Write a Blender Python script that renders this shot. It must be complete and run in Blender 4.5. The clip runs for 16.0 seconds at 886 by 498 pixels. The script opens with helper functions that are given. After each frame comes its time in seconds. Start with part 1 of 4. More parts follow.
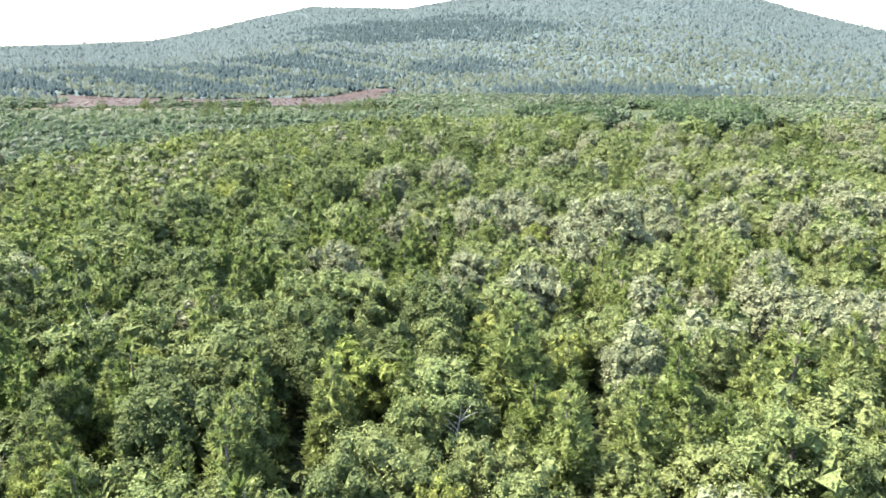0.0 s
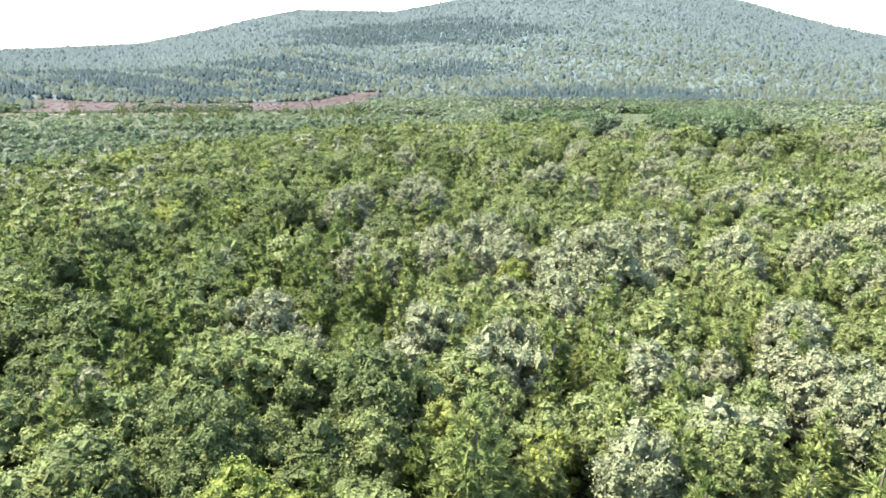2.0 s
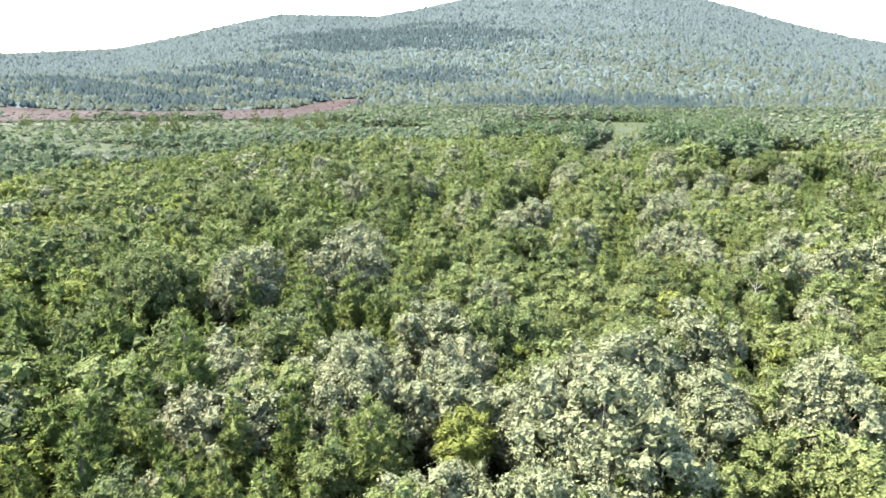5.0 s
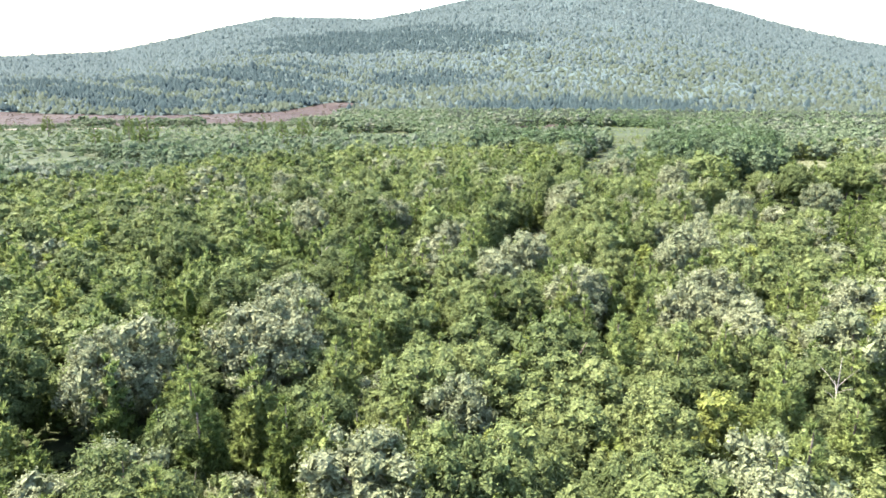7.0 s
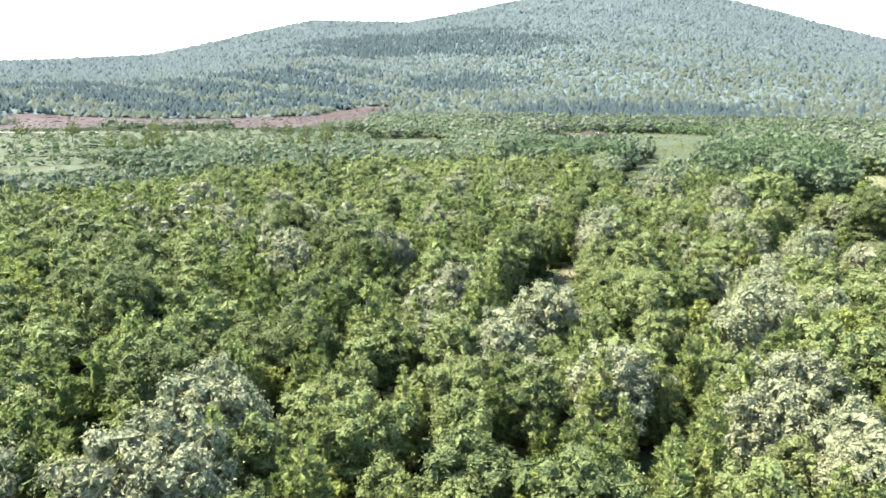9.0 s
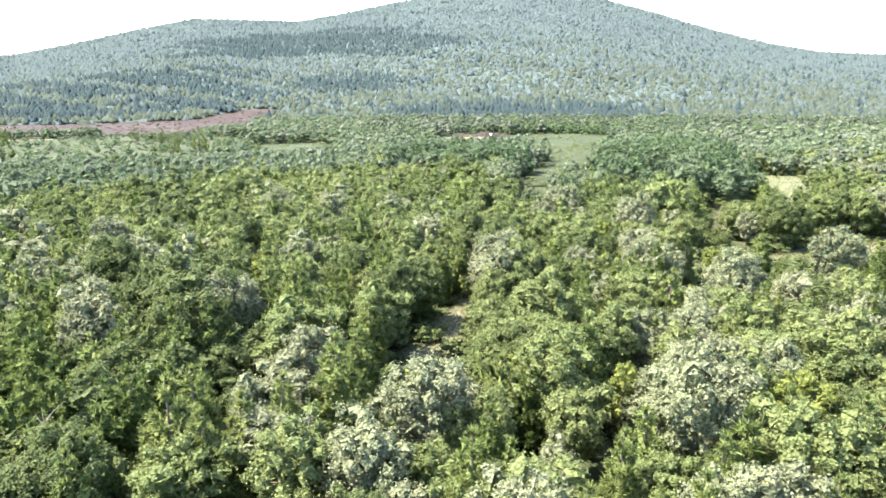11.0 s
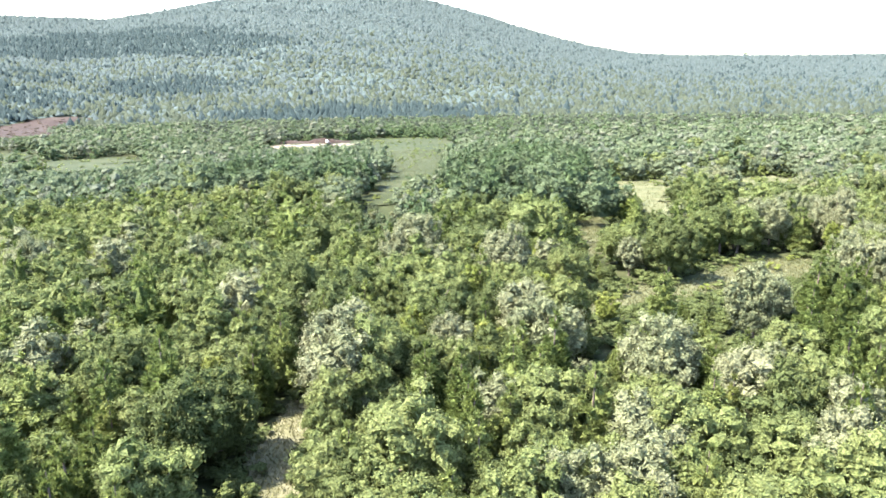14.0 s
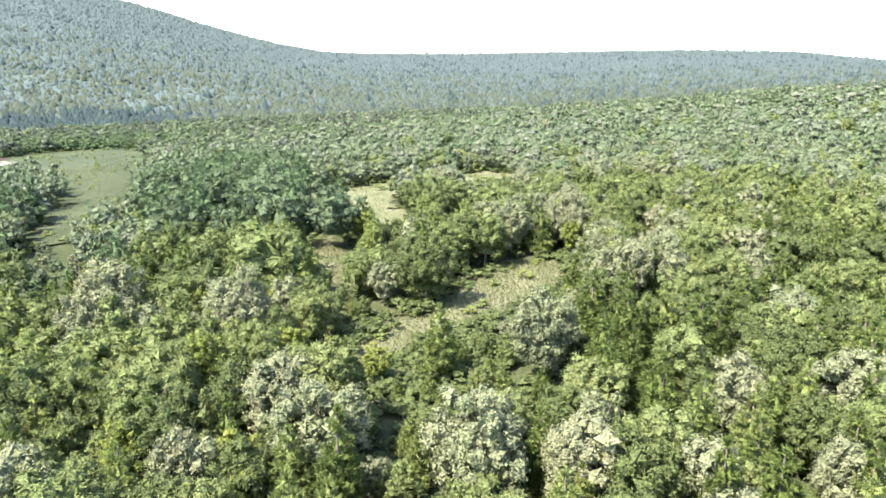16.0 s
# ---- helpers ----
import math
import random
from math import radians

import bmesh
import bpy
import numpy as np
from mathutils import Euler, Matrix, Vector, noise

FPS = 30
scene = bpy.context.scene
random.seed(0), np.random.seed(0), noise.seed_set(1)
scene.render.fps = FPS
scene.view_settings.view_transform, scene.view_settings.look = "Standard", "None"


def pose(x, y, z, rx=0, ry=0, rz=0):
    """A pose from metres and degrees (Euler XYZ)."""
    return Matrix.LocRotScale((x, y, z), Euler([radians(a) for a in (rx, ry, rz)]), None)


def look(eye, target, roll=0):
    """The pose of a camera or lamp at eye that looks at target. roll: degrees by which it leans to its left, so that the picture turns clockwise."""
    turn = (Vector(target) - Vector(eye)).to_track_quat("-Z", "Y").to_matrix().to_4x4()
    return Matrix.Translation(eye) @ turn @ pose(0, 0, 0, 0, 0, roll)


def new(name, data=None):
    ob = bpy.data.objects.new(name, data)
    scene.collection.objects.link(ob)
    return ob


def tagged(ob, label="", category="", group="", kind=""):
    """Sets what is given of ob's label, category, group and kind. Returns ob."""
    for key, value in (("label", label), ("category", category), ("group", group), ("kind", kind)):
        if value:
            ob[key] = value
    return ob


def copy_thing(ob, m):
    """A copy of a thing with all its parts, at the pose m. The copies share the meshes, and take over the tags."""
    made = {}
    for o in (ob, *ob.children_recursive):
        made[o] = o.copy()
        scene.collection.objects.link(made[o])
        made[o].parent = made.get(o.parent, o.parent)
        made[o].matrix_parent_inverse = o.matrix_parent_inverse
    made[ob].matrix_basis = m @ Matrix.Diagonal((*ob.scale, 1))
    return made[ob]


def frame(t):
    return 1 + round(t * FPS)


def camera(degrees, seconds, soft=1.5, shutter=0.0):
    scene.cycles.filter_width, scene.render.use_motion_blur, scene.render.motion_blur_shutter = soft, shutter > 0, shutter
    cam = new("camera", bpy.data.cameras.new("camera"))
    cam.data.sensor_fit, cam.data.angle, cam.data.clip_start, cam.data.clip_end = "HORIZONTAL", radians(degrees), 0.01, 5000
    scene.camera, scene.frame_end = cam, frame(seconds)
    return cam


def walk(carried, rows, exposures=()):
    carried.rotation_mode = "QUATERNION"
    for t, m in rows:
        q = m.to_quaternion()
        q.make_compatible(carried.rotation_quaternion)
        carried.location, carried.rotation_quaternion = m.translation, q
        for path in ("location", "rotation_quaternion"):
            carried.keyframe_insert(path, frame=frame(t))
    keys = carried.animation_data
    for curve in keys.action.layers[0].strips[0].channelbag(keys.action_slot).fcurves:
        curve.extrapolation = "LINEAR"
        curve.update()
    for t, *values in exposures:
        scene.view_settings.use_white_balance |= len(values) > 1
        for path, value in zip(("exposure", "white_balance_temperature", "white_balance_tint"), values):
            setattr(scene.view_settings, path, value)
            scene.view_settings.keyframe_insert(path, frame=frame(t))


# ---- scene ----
# camera and its flight
cam = camera(65.05, 16.0, soft=1.6)
walk(cam, [
    (0.0, pose(0.00, -0.00, 38.80, 0, 0, -0.01) @ pose(0, 0, 0, 73.08, 0, -0.18)),
    (0.5, pose(0.74, 2.77, 38.70, 0, 0, -0.15) @ pose(0, 0, 0, 73.14, 0, -0.21)),
    (1.0, pose(1.51, 5.81, 38.66, 0, 0, -0.28) @ pose(0, 0, 0, 73.22, 0, -0.29)),
    (1.5, pose(2.19, 9.18, 38.66, 0, 0, -0.43) @ pose(0, 0, 0, 73.28, 0, -0.33)),
    (2.0, pose(2.88, 13.05, 38.61, 0, 0, -0.62) @ pose(0, 0, 0, 73.32, 0, -0.41)),
    (2.5, pose(3.83, 17.81, 38.59, 0, 0, -0.85) @ pose(0, 0, 0, 73.42, 0, -0.40)),
    (3.0, pose(4.94, 22.72, 38.66, 0, 0, -1.03) @ pose(0, 0, 0, 73.49, 0, -0.45)),
    (3.5, pose(5.75, 27.21, 38.67, 0, 0, -1.23) @ pose(0, 0, 0, 73.53, 0, -0.38)),
    (4.0, pose(6.56, 31.83, 38.66, 0, 0, -1.44) @ pose(0, 0, 0, 73.55, 0, -0.36)),
    (4.2, pose(6.94, 33.80, 38.63, 0, 0, -1.51) @ pose(0, 0, 0, 73.59, 0, -0.34)),
    (6.3, pose(10.85, 55.75, 37.90, 0, 0, -2.28) @ pose(0, 0, 0, 73.86, 0, -0.35)),
    (6.5, pose(11.29, 57.69, 37.85, 0, 0, -2.38) @ pose(0, 0, 0, 73.89, 0, -0.32)),
    (7.0, pose(12.42, 62.25, 37.73, 0, 0, -2.08) @ pose(0, 0, 0, 73.95, 0, -0.26)),
    (7.5, pose(13.44, 66.73, 37.71, 0, 0, 0.54) @ pose(0, 0, 0, 74.02, 0, -0.20)),
    (8.0, pose(14.55, 71.13, 37.75, 0, 0, 1.97) @ pose(0, 0, 0, 74.07, 0, -0.13)),
    (8.2, pose(14.94, 72.95, 37.73, 0, 0, 1.90) @ pose(0, 0, 0, 74.13, 0, -0.14)),
    (10.3, pose(19.46, 91.87, 37.06, 0, 0, -2.71) @ pose(0, 0, 0, 74.23, 0, 0.04)),
    (10.5, pose(19.88, 93.63, 37.03, 0, 0, -3.51) @ pose(0, 0, 0, 74.24, 0, 0.04)),
    (11.0, pose(20.72, 97.92, 36.94, 0, 0, -7.67) @ pose(0, 0, 0, 74.23, 0, -0.02)),
    (11.5, pose(21.46, 102.23, 36.88, 0, 0, -11.27) @ pose(0, 0, 0, 74.22, 0, -0.04)),
    (12.0, pose(22.32, 106.42, 36.81, 0, 0, -13.63) @ pose(0, 0, 0, 74.23, 0, -0.03)),
    (12.5, pose(23.24, 110.50, 36.77, 0, 0, -16.13) @ pose(0, 0, 0, 74.25, 0, -0.04)),
    (13.0, pose(24.18, 114.65, 36.80, 0, 0, -18.40) @ pose(0, 0, 0, 74.24, 0, -0.05)),
    (13.5, pose(25.31, 118.74, 36.79, 0, 0, -19.21) @ pose(0, 0, 0, 74.24, 0, -0.02)),
    (14.0, pose(26.82, 122.79, 36.71, 0, 0, -20.94) @ pose(0, 0, 0, 74.30, 0, 0.00)),
    (14.5, pose(28.13, 127.00, 36.59, 0, 0, -27.29) @ pose(0, 0, 0, 74.31, 0, -0.04)),
    (15.0, pose(29.59, 131.12, 36.50, 0, 0, -31.84) @ pose(0, 0, 0, 74.33, 0, 0.02)),
    (15.5, pose(31.25, 135.17, 36.44, 0, 0, -38.72) @ pose(0, 0, 0, 74.32, 0, -0.04)),
    (16.0, pose(32.96, 139.17, 36.52, 0, 0, -45.12) @ pose(0, 0, 0, 74.22, 0, -0.09)),
], [(0.0, 3.32), (7.5, 3.31), (10.5, 3.42), (13.0, 3.39), (14.5, 3.32), (16.0, 3.18)])

# ---- light: high sun from the left, bright milky sky ----
SUN_AZ, SUN_EL = -76.0, 56.0          # degrees, azimuth from +y to the right
world = bpy.data.worlds.new("sky")
scene.world = world
world.use_nodes = True
wn = world.node_tree.nodes
sky = wn.new("ShaderNodeTexSky")
sky.sky_type = "NISHITA"
sky.sun_disc = False
sky.sun_elevation = radians(SUN_EL)
sky.sun_rotation = radians(SUN_AZ)
sky.air_density, sky.dust_density, sky.ozone_density = 1.0, 1.6, 1.0
wn["Background"].inputs[1].default_value = 0.136
world.node_tree.links.new(sky.outputs[0], wn["Background"].inputs[0])
sun_data = bpy.data.lights.new("sun", "SUN")
sun_data.energy, sun_data.angle, sun_data.color = 4.15, radians(0.6), (1.0, 0.93, 0.82)
sun = new("sun", sun_data)
a, e = radians(SUN_AZ), radians(SUN_EL)
sun.matrix_world = look((math.sin(a) * math.cos(e) * 900, math.cos(a) * math.cos(e) * 900, math.sin(e) * 900), (0, 0, 0))


# ---- materials ----
def leaf_material(name, dark, light, warm, rough=0.7, through_light=0.48, gloss=0.10):
    """Foliage: colour varies from leaf to leaf and from tree to tree, with some light passing through."""
    m = bpy.data.materials.new(name)
    m.use_nodes = True
    t = m.node_tree
    n, l = t.nodes, t.links
    p = n["Principled BSDF"]
    geo, info = n.new("ShaderNodeNewGeometry"), n.new("ShaderNodeObjectInfo")
    mixa, mixb = n.new("ShaderNodeMixRGB"), n.new("ShaderNodeMixRGB")
    mixa.inputs[1].default_value, mixa.inputs[2].default_value = (*dark, 1), (*light, 1)
    l.new(geo.outputs["Random Per Island"], mixa.inputs[0])
    pos = n.new("ShaderNodeTexNoise")
    pos.inputs["Scale"].default_value, pos.inputs["Detail"].default_value = 0.16, 2.0
    l.new(geo.outputs["Position"], pos.inputs["Vector"])
    add = n.new("ShaderNodeMath")
    add.operation = "MULTIPLY_ADD"
    add.inputs[1].default_value = 0.5
    l.new(info.outputs["Random"], add.inputs[0])
    ramp = n.new("ShaderNodeMapRange")
    ramp.inputs[1].default_value, ramp.inputs[2].default_value = 0.38, 0.68
    ramp.inputs[3].default_value, ramp.inputs[4].default_value = 0.0, 0.6
    l.new(pos.outputs["Fac"], ramp.inputs[0])
    l.new(ramp.outputs[0], add.inputs[2])
    l.new(add.outputs[0], mixb.inputs[0])
    mixb.inputs[2].default_value = (*warm, 1)
    l.new(mixa.outputs[0], mixb.inputs[1])
    fine = n.new("ShaderNodeTexNoise")
    fine.inputs["Scale"].default_value, fine.inputs["Detail"].default_value = 4.5, 2.0
    l.new(geo.outputs["Position"], fine.inputs["Vector"])
    mottle = n.new("ShaderNodeMapRange")
    mottle.inputs[1].default_value, mottle.inputs[2].default_value = 0.36, 0.64
    mottle.inputs[3].default_value, mottle.inputs[4].default_value = 0.68, 1.28
    l.new(fine.outputs["Fac"], mottle.inputs[0])
    tone = n.new("ShaderNodeVectorMath")
    tone.operation = "SCALE"
    l.new(mixb.outputs[0], tone.inputs[0])
    l.new(mottle.outputs[0], tone.inputs["Scale"])
    bump = n.new("ShaderNodeBump")
    bump.inputs["Strength"].default_value, bump.inputs["Distance"].default_value = 1.0, 0.3
    l.new(fine.outputs["Fac"], bump.inputs["Height"])
    l.new(bump.outputs[0], p.inputs["Normal"])
    l.new(tone.outputs[0], p.inputs["Base Color"])
    p.inputs["Roughness"].default_value = rough
    p.inputs["Specular IOR Level"].default_value = gloss
    tr, mx = n.new("ShaderNodeBsdfTranslucent"), n.new("ShaderNodeMixShader")
    mx.inputs[0].default_value = through_light
    l.new(tone.outputs[0], tr.inputs[0])
    l.new(bump.outputs[0], tr.inputs["Normal"])
    l.new(p.outputs[0], mx.inputs[1])
    l.new(tr.outputs[0], mx.inputs[2])
    l.new(mx.outputs[0], n["Material Output"].inputs[0])
    return m


def earth_material(name, cols, scale, rough=0.95, bump=0.3):
    """Soil, litter or turf: two scales of noise over three colours, with relief."""
    m = bpy.data.materials.new(name)
    m.use_nodes = True
    t = m.node_tree
    n, l = t.nodes, t.links
    p = n["Principled BSDF"]
    geo = n.new("ShaderNodeNewGeometry")
    big, small = n.new("ShaderNodeTexNoise"), n.new("ShaderNodeTexNoise")
    big.inputs["Scale"].default_value, big.inputs["Detail"].default_value = scale, 5.0
    small.inputs["Scale"].default_value, small.inputs["Detail"].default_value = scale * 14, 4.0
    for q in (big, small):
        l.new(geo.outputs["Position"], q.inputs["Vector"])
    mixf = n.new("ShaderNodeMath")
    mixf.operation = "MULTIPLY_ADD"
    mixf.inputs[1].default_value = 0.45
    l.new(small.outputs["Fac"], mixf.inputs[0])
    half = n.new("ShaderNodeMath")
    half.operation = "MULTIPLY"
    half.inputs[1].default_value = 0.55
    l.new(big.outputs["Fac"], half.inputs[0])
    l.new(half.outputs[0], mixf.inputs[2])
    ramp = n.new("ShaderNodeValToRGB")
    ramp.color_ramp.elements[0].position, ramp.color_ramp.elements[1].position = 0.36, 0.64
    ramp.color_ramp.elements[0].color, ramp.color_ramp.elements[1].color = (*cols[0], 1), (*cols[2], 1)
    mid = ramp.color_ramp.elements.new(0.5)
    mid.color = (*cols[1], 1)
    l.new(mixf.outputs[0], ramp.inputs[0])
    l.new(ramp.outputs[0], p.inputs["Base Color"])
    bp = n.new("ShaderNodeBump")
    bp.inputs["Strength"].default_value, bp.inputs["Distance"].default_value = bump, 0.3
    l.new(small.outputs["Fac"], bp.inputs["Height"])
    l.new(bp.outputs[0], p.inputs["Normal"])
    p.inputs["Roughness"].default_value = rough
    p.inputs["Specular IOR Level"].default_value = 0.08
    return m


MAT = {
    "oak": leaf_material("oak_leaves", (0.074, 0.098, 0.030), (0.122, 0.149, 0.058), (0.124, 0.143, 0.054)),
    "pale": leaf_material("pale_oak_leaves", (0.084, 0.099, 0.048), (0.136, 0.151, 0.082), (0.130, 0.135, 0.075), 0.7, 0.36, 0.14),
    "dark": leaf_material("dark_oak_leaves", (0.046, 0.063, 0.022), (0.092, 0.114, 0.044), (0.070, 0.087, 0.031)),
    "pine": leaf_material("pine_needles", (0.082, 0.109, 0.028), (0.134, 0.164, 0.054), (0.128, 0.150, 0.048), 0.65),
    "darkpine": leaf_material("dark_pine_needles", (0.042, 0.066, 0.018), (0.094, 0.122, 0.035), (0.076, 0.098, 0.025), 0.65),
    "yellow": leaf_material("yellow_green_leaves", (0.098, 0.126, 0.026), (0.134, 0.162, 0.040), (0.142, 0.157, 0.042)),
    "cedar": leaf_material("cedar_scales", (0.052, 0.078, 0.021), (0.088, 0.118, 0.031), (0.098, 0.107, 0.030), 0.7),
    # hill foliage: distance haze is mixed into the base colours, bluer and greyer
    "woods": leaf_material("hazed_hill_leaves", (0.060, 0.081, 0.082), (0.078, 0.102, 0.101), (0.084, 0.104, 0.101), 0.85, 0.55, 0.03),
    "foothill": leaf_material("hazed_foothill_leaves", (0.047, 0.062, 0.045), (0.067, 0.084, 0.061), (0.074, 0.086, 0.061), 0.85, 0.55, 0.03),
    # hazed as well; this dark tone serves cloud shadow besides real pines
    "shadepine": leaf_material("hill_pine_needles_and_shade", (0.032, 0.050, 0.052), (0.044, 0.063, 0.065), (0.042, 0.060, 0.061), 0.85, 0.55, 0.03),
    # valley copies of the near leaf colours, greyed for haze; groves share two
    "voak": leaf_material("hazed_oak_leaves", (0.062, 0.084, 0.046), (0.092, 0.116, 0.068), (0.100, 0.119, 0.068), 0.75, 0.35, 0.08),
    "vdark": leaf_material("hazed_cool_dark_leaves", (0.047, 0.068, 0.035), (0.073, 0.098, 0.052), (0.067, 0.088, 0.046), 0.75, 0.35, 0.08),
    "vpine": leaf_material("hazed_cool_pine_needles", (0.043, 0.070, 0.033), (0.071, 0.103, 0.048), (0.066, 0.093, 0.041), 0.75, 0.35, 0.08),
    "vpale": leaf_material("hazed_pale_leaves", (0.082, 0.099, 0.064), (0.112, 0.128, 0.092), (0.120, 0.128, 0.088), 0.75, 0.35, 0.08),
    # darker than the crowns: shade of lower leaves, and haze, put into colour
    "canopy": earth_material("hazed_shaded_canopy", ((0.030, 0.042, 0.041), (0.036, 0.050, 0.048), (0.043, 0.058, 0.056)), 0.05, 0.95, 0.6),
    "brush": leaf_material("dead_brush_twigs", (0.052, 0.037, 0.030), (0.086, 0.064, 0.053), (0.080, 0.072, 0.050), 0.8),
    "grass": leaf_material("meadow_grass_blades", (0.060, 0.072, 0.026), (0.105, 0.110, 0.048), (0.118, 0.110, 0.055), 0.7),
    "bark": earth_material("bark", ((0.05, 0.038, 0.03), (0.10, 0.08, 0.065), (0.17, 0.14, 0.12)), 2.5),
    "snag": earth_material("weathered_dead_wood", ((0.13, 0.11, 0.095), (0.19, 0.17, 0.15), (0.26, 0.24, 0.215)), 2.5),
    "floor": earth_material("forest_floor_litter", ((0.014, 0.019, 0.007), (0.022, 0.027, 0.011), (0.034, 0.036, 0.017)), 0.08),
    "meadow": earth_material("meadow_turf", ((0.014, 0.020, 0.008), (0.022, 0.028, 0.013), (0.034, 0.038, 0.020)), 0.06),
    "tan": earth_material("dry_grass_turf", ((0.038, 0.044, 0.020), (0.058, 0.062, 0.032), (0.082, 0.082, 0.050)), 0.25),
    "dirt": earth_material("pale_dirt", ((0.083, 0.063, 0.046), (0.112, 0.093, 0.074), (0.150, 0.130, 0.106)), 0.06),
    "sand": earth_material("dry_sandy_grass", ((0.052, 0.054, 0.028), (0.078, 0.076, 0.044), (0.105, 0.100, 0.064)), 1.1),
    "slash": earth_material("cut_brush_soil", ((0.015, 0.010, 0.008), (0.022, 0.015, 0.013), (0.034, 0.027, 0.023)), 0.03),
}


# ---- the lie of the land ----
def step(lo, hi, v):
    u = np.clip((v - lo) / (hi - lo), 0, 1)
    return u * u * (3 - 2 * u)


CENTRE = (18.0, 90.0)
EYE = 37.0
RIDGE = 1900.0
# the ridge line: azimuth from +y to the right, and how high it stands, both in degrees
RIDGE_AZ = np.array([-60, -40, -30, -23, -19, -14.5, -11, -7, -3.5, -0.5, 3, 8, 13, 17, 20.7, 24, 28, 31.5, 35, 38.5, 47, 56, 63, 70, 76, 90])
RIDGE_EL = np.array([-0.6, -0.6, -0.4, -0.08, 0.74, 1.8, 2.5, 2.48, 2.38, 2.9, 3.62, 4.5, 4.9, 4.6, 3.8, 2.92, 1.7, 0.8, 0.14, -0.05, -0.05, 0.12, 0.22, 0.1, -0.5, -0.7])


def land(x, y):
    """The height of the ground: a gentle slope down to a valley, a wooded hill beyond, a low spur to the east."""
    x, y = np.asarray(x, float), np.asarray(y, float)
    dx, dy = x - CENTRE[0], y - CENTRE[1]
    r, az = np.hypot(dx, dy) + 1e-6, np.degrees(np.arctan2(dx, dy))
    along = np.minimum(y, 760 + 0.15 * (y - 760))
    z = 15.0 - 0.045 * np.clip(along, -400, 900) - 5.5 * step(270, 520, y)
    z = z + 11.0 * np.exp(-((x - 430) ** 2 + (y - 190) ** 2) / (2 * 120.0**2))
    top = EYE - 7.0 + RIDGE * np.tan(np.radians(np.interp(az, RIDGE_AZ, RIDGE_EL)))
    front = np.cos(np.radians(np.clip(az - 20, -90, 90))) ** 0.3
    u = np.clip((r - 720) / (RIDGE - 720), 0, 1) ** 1.25
    roll = 5.0 * np.sin(x * 0.0061 + 1.0) * np.sin(y * 0.0047) + 3.0 * np.sin(x * 0.013 + y * 0.009)
    z = z * (1 - u) + top * u + roll * step(700, 1000, r) * (1 - step(1500, RIDGE, r))
    return z - 0.10 * np.clip(r - RIDGE, 0, 1500) * front


def capsule(x, y, x1, y1, x2, y2, w1, w2):
    """Below 0 inside a band from one point to another, w1 and w2 its half widths at the ends."""
    vx, vy = x2 - x1, y2 - y1
    u = np.clip(((x - x1) * vx + (y - y1) * vy) / (vx * vx + vy * vy + 1e-9), 0, 1)
    return np.hypot(x - x1 - u * vx, y - y1 - u * vy) - (w1 + (w2 - w1) * u)


def inside(x, y, bands, wobble=1.0):
    x, y = np.asarray(x, float), np.asarray(y, float)
    d = np.min([capsule(x, y, *b) for b in bands], axis=0)
    return d + wobble * (np.sin(x * 0.9 + y * 0.35) * 0.6 + np.sin(y * 0.63 - x * 0.4 + 2) * 0.6) < 0


LANE = [(70, 279, 100, 338, 5, 9), (100, 338, 133, 435, 9, 17), (133, 435, 150, 520, 22, 30), (150, 500, 105, 525, 28, 26)]
PAD = [(84, 513, 104, 509, 14, 16)]
GLADE_EAST = [(136, 274, 172, 262, 8, 8), (120, 240, 138, 272, 3.5, 6)]
GLADE_NEAR = [(94, 193, 110, 197, 4.5, 4.5), (72, 190.5, 80, 192, 1.8, 2.6), (80, 192, 94, 193, 2.6, 3.8), (89, 214, 96, 226, 2.4, 3), (96, 226, 104, 240, 2.5, 2),
              (88, 256, 94, 258, 4, 4), (40, 270, 48, 270, 4, 4), (68, 203, 70, 204, 1.6, 1.6), (120, 226, 128, 228, 2, 2)]
TRACK = [(19, 133, 23, 146, 0.9, 1.2), (23, 146, 28, 161, 1.2, 1.5), (28, 161, 31, 169, 1.6, 1.8), (31, 169, 35.5, 179, 1.8, 1.4)]
MEADOW = [(-48, 402, -8, 440, 12, 22), (-60, 475, -8, 478, 20, 20), (-300, 535, -130, 552, 26, 24), (-190, 350, -118, 300, 26, 20), (-180, 400, -95, 440, 60, 42), (-95, 440, -66, 540, 40, 24), (-260, 480, -150, 500, 50, 45)]
ROAD = [(-460, 600, -324, 556, 3.5, 3.5), (-324, 556, -256, 545, 3.5, 3.2), (-256, 545, -165, 560, 3.2, 2.0)]
CUTOVER = [(-350, 725, -230, 705, 40, 45), (-230, 705, -110, 740, 45, 50), (-400, 750, -350, 725, 25, 40), (-110, 740, -70, 850, 40, 25), (-330, 672, -130, 690, 30, 38), (-305, 622, -125, 642, 40, 36)]
MARGINS = [(q[0], q[1], q[2], q[3], q[4] + 3.0, q[5] + 3.0) for q in GLADE_NEAR] + [(q[0], q[1], q[2], q[3], q[4] + 1.9, q[5] + 1.9) for q in TRACK]
OPEN = LANE + PAD + GLADE_EAST + GLADE_NEAR + TRACK + MEADOW + ROAD + CUTOVER


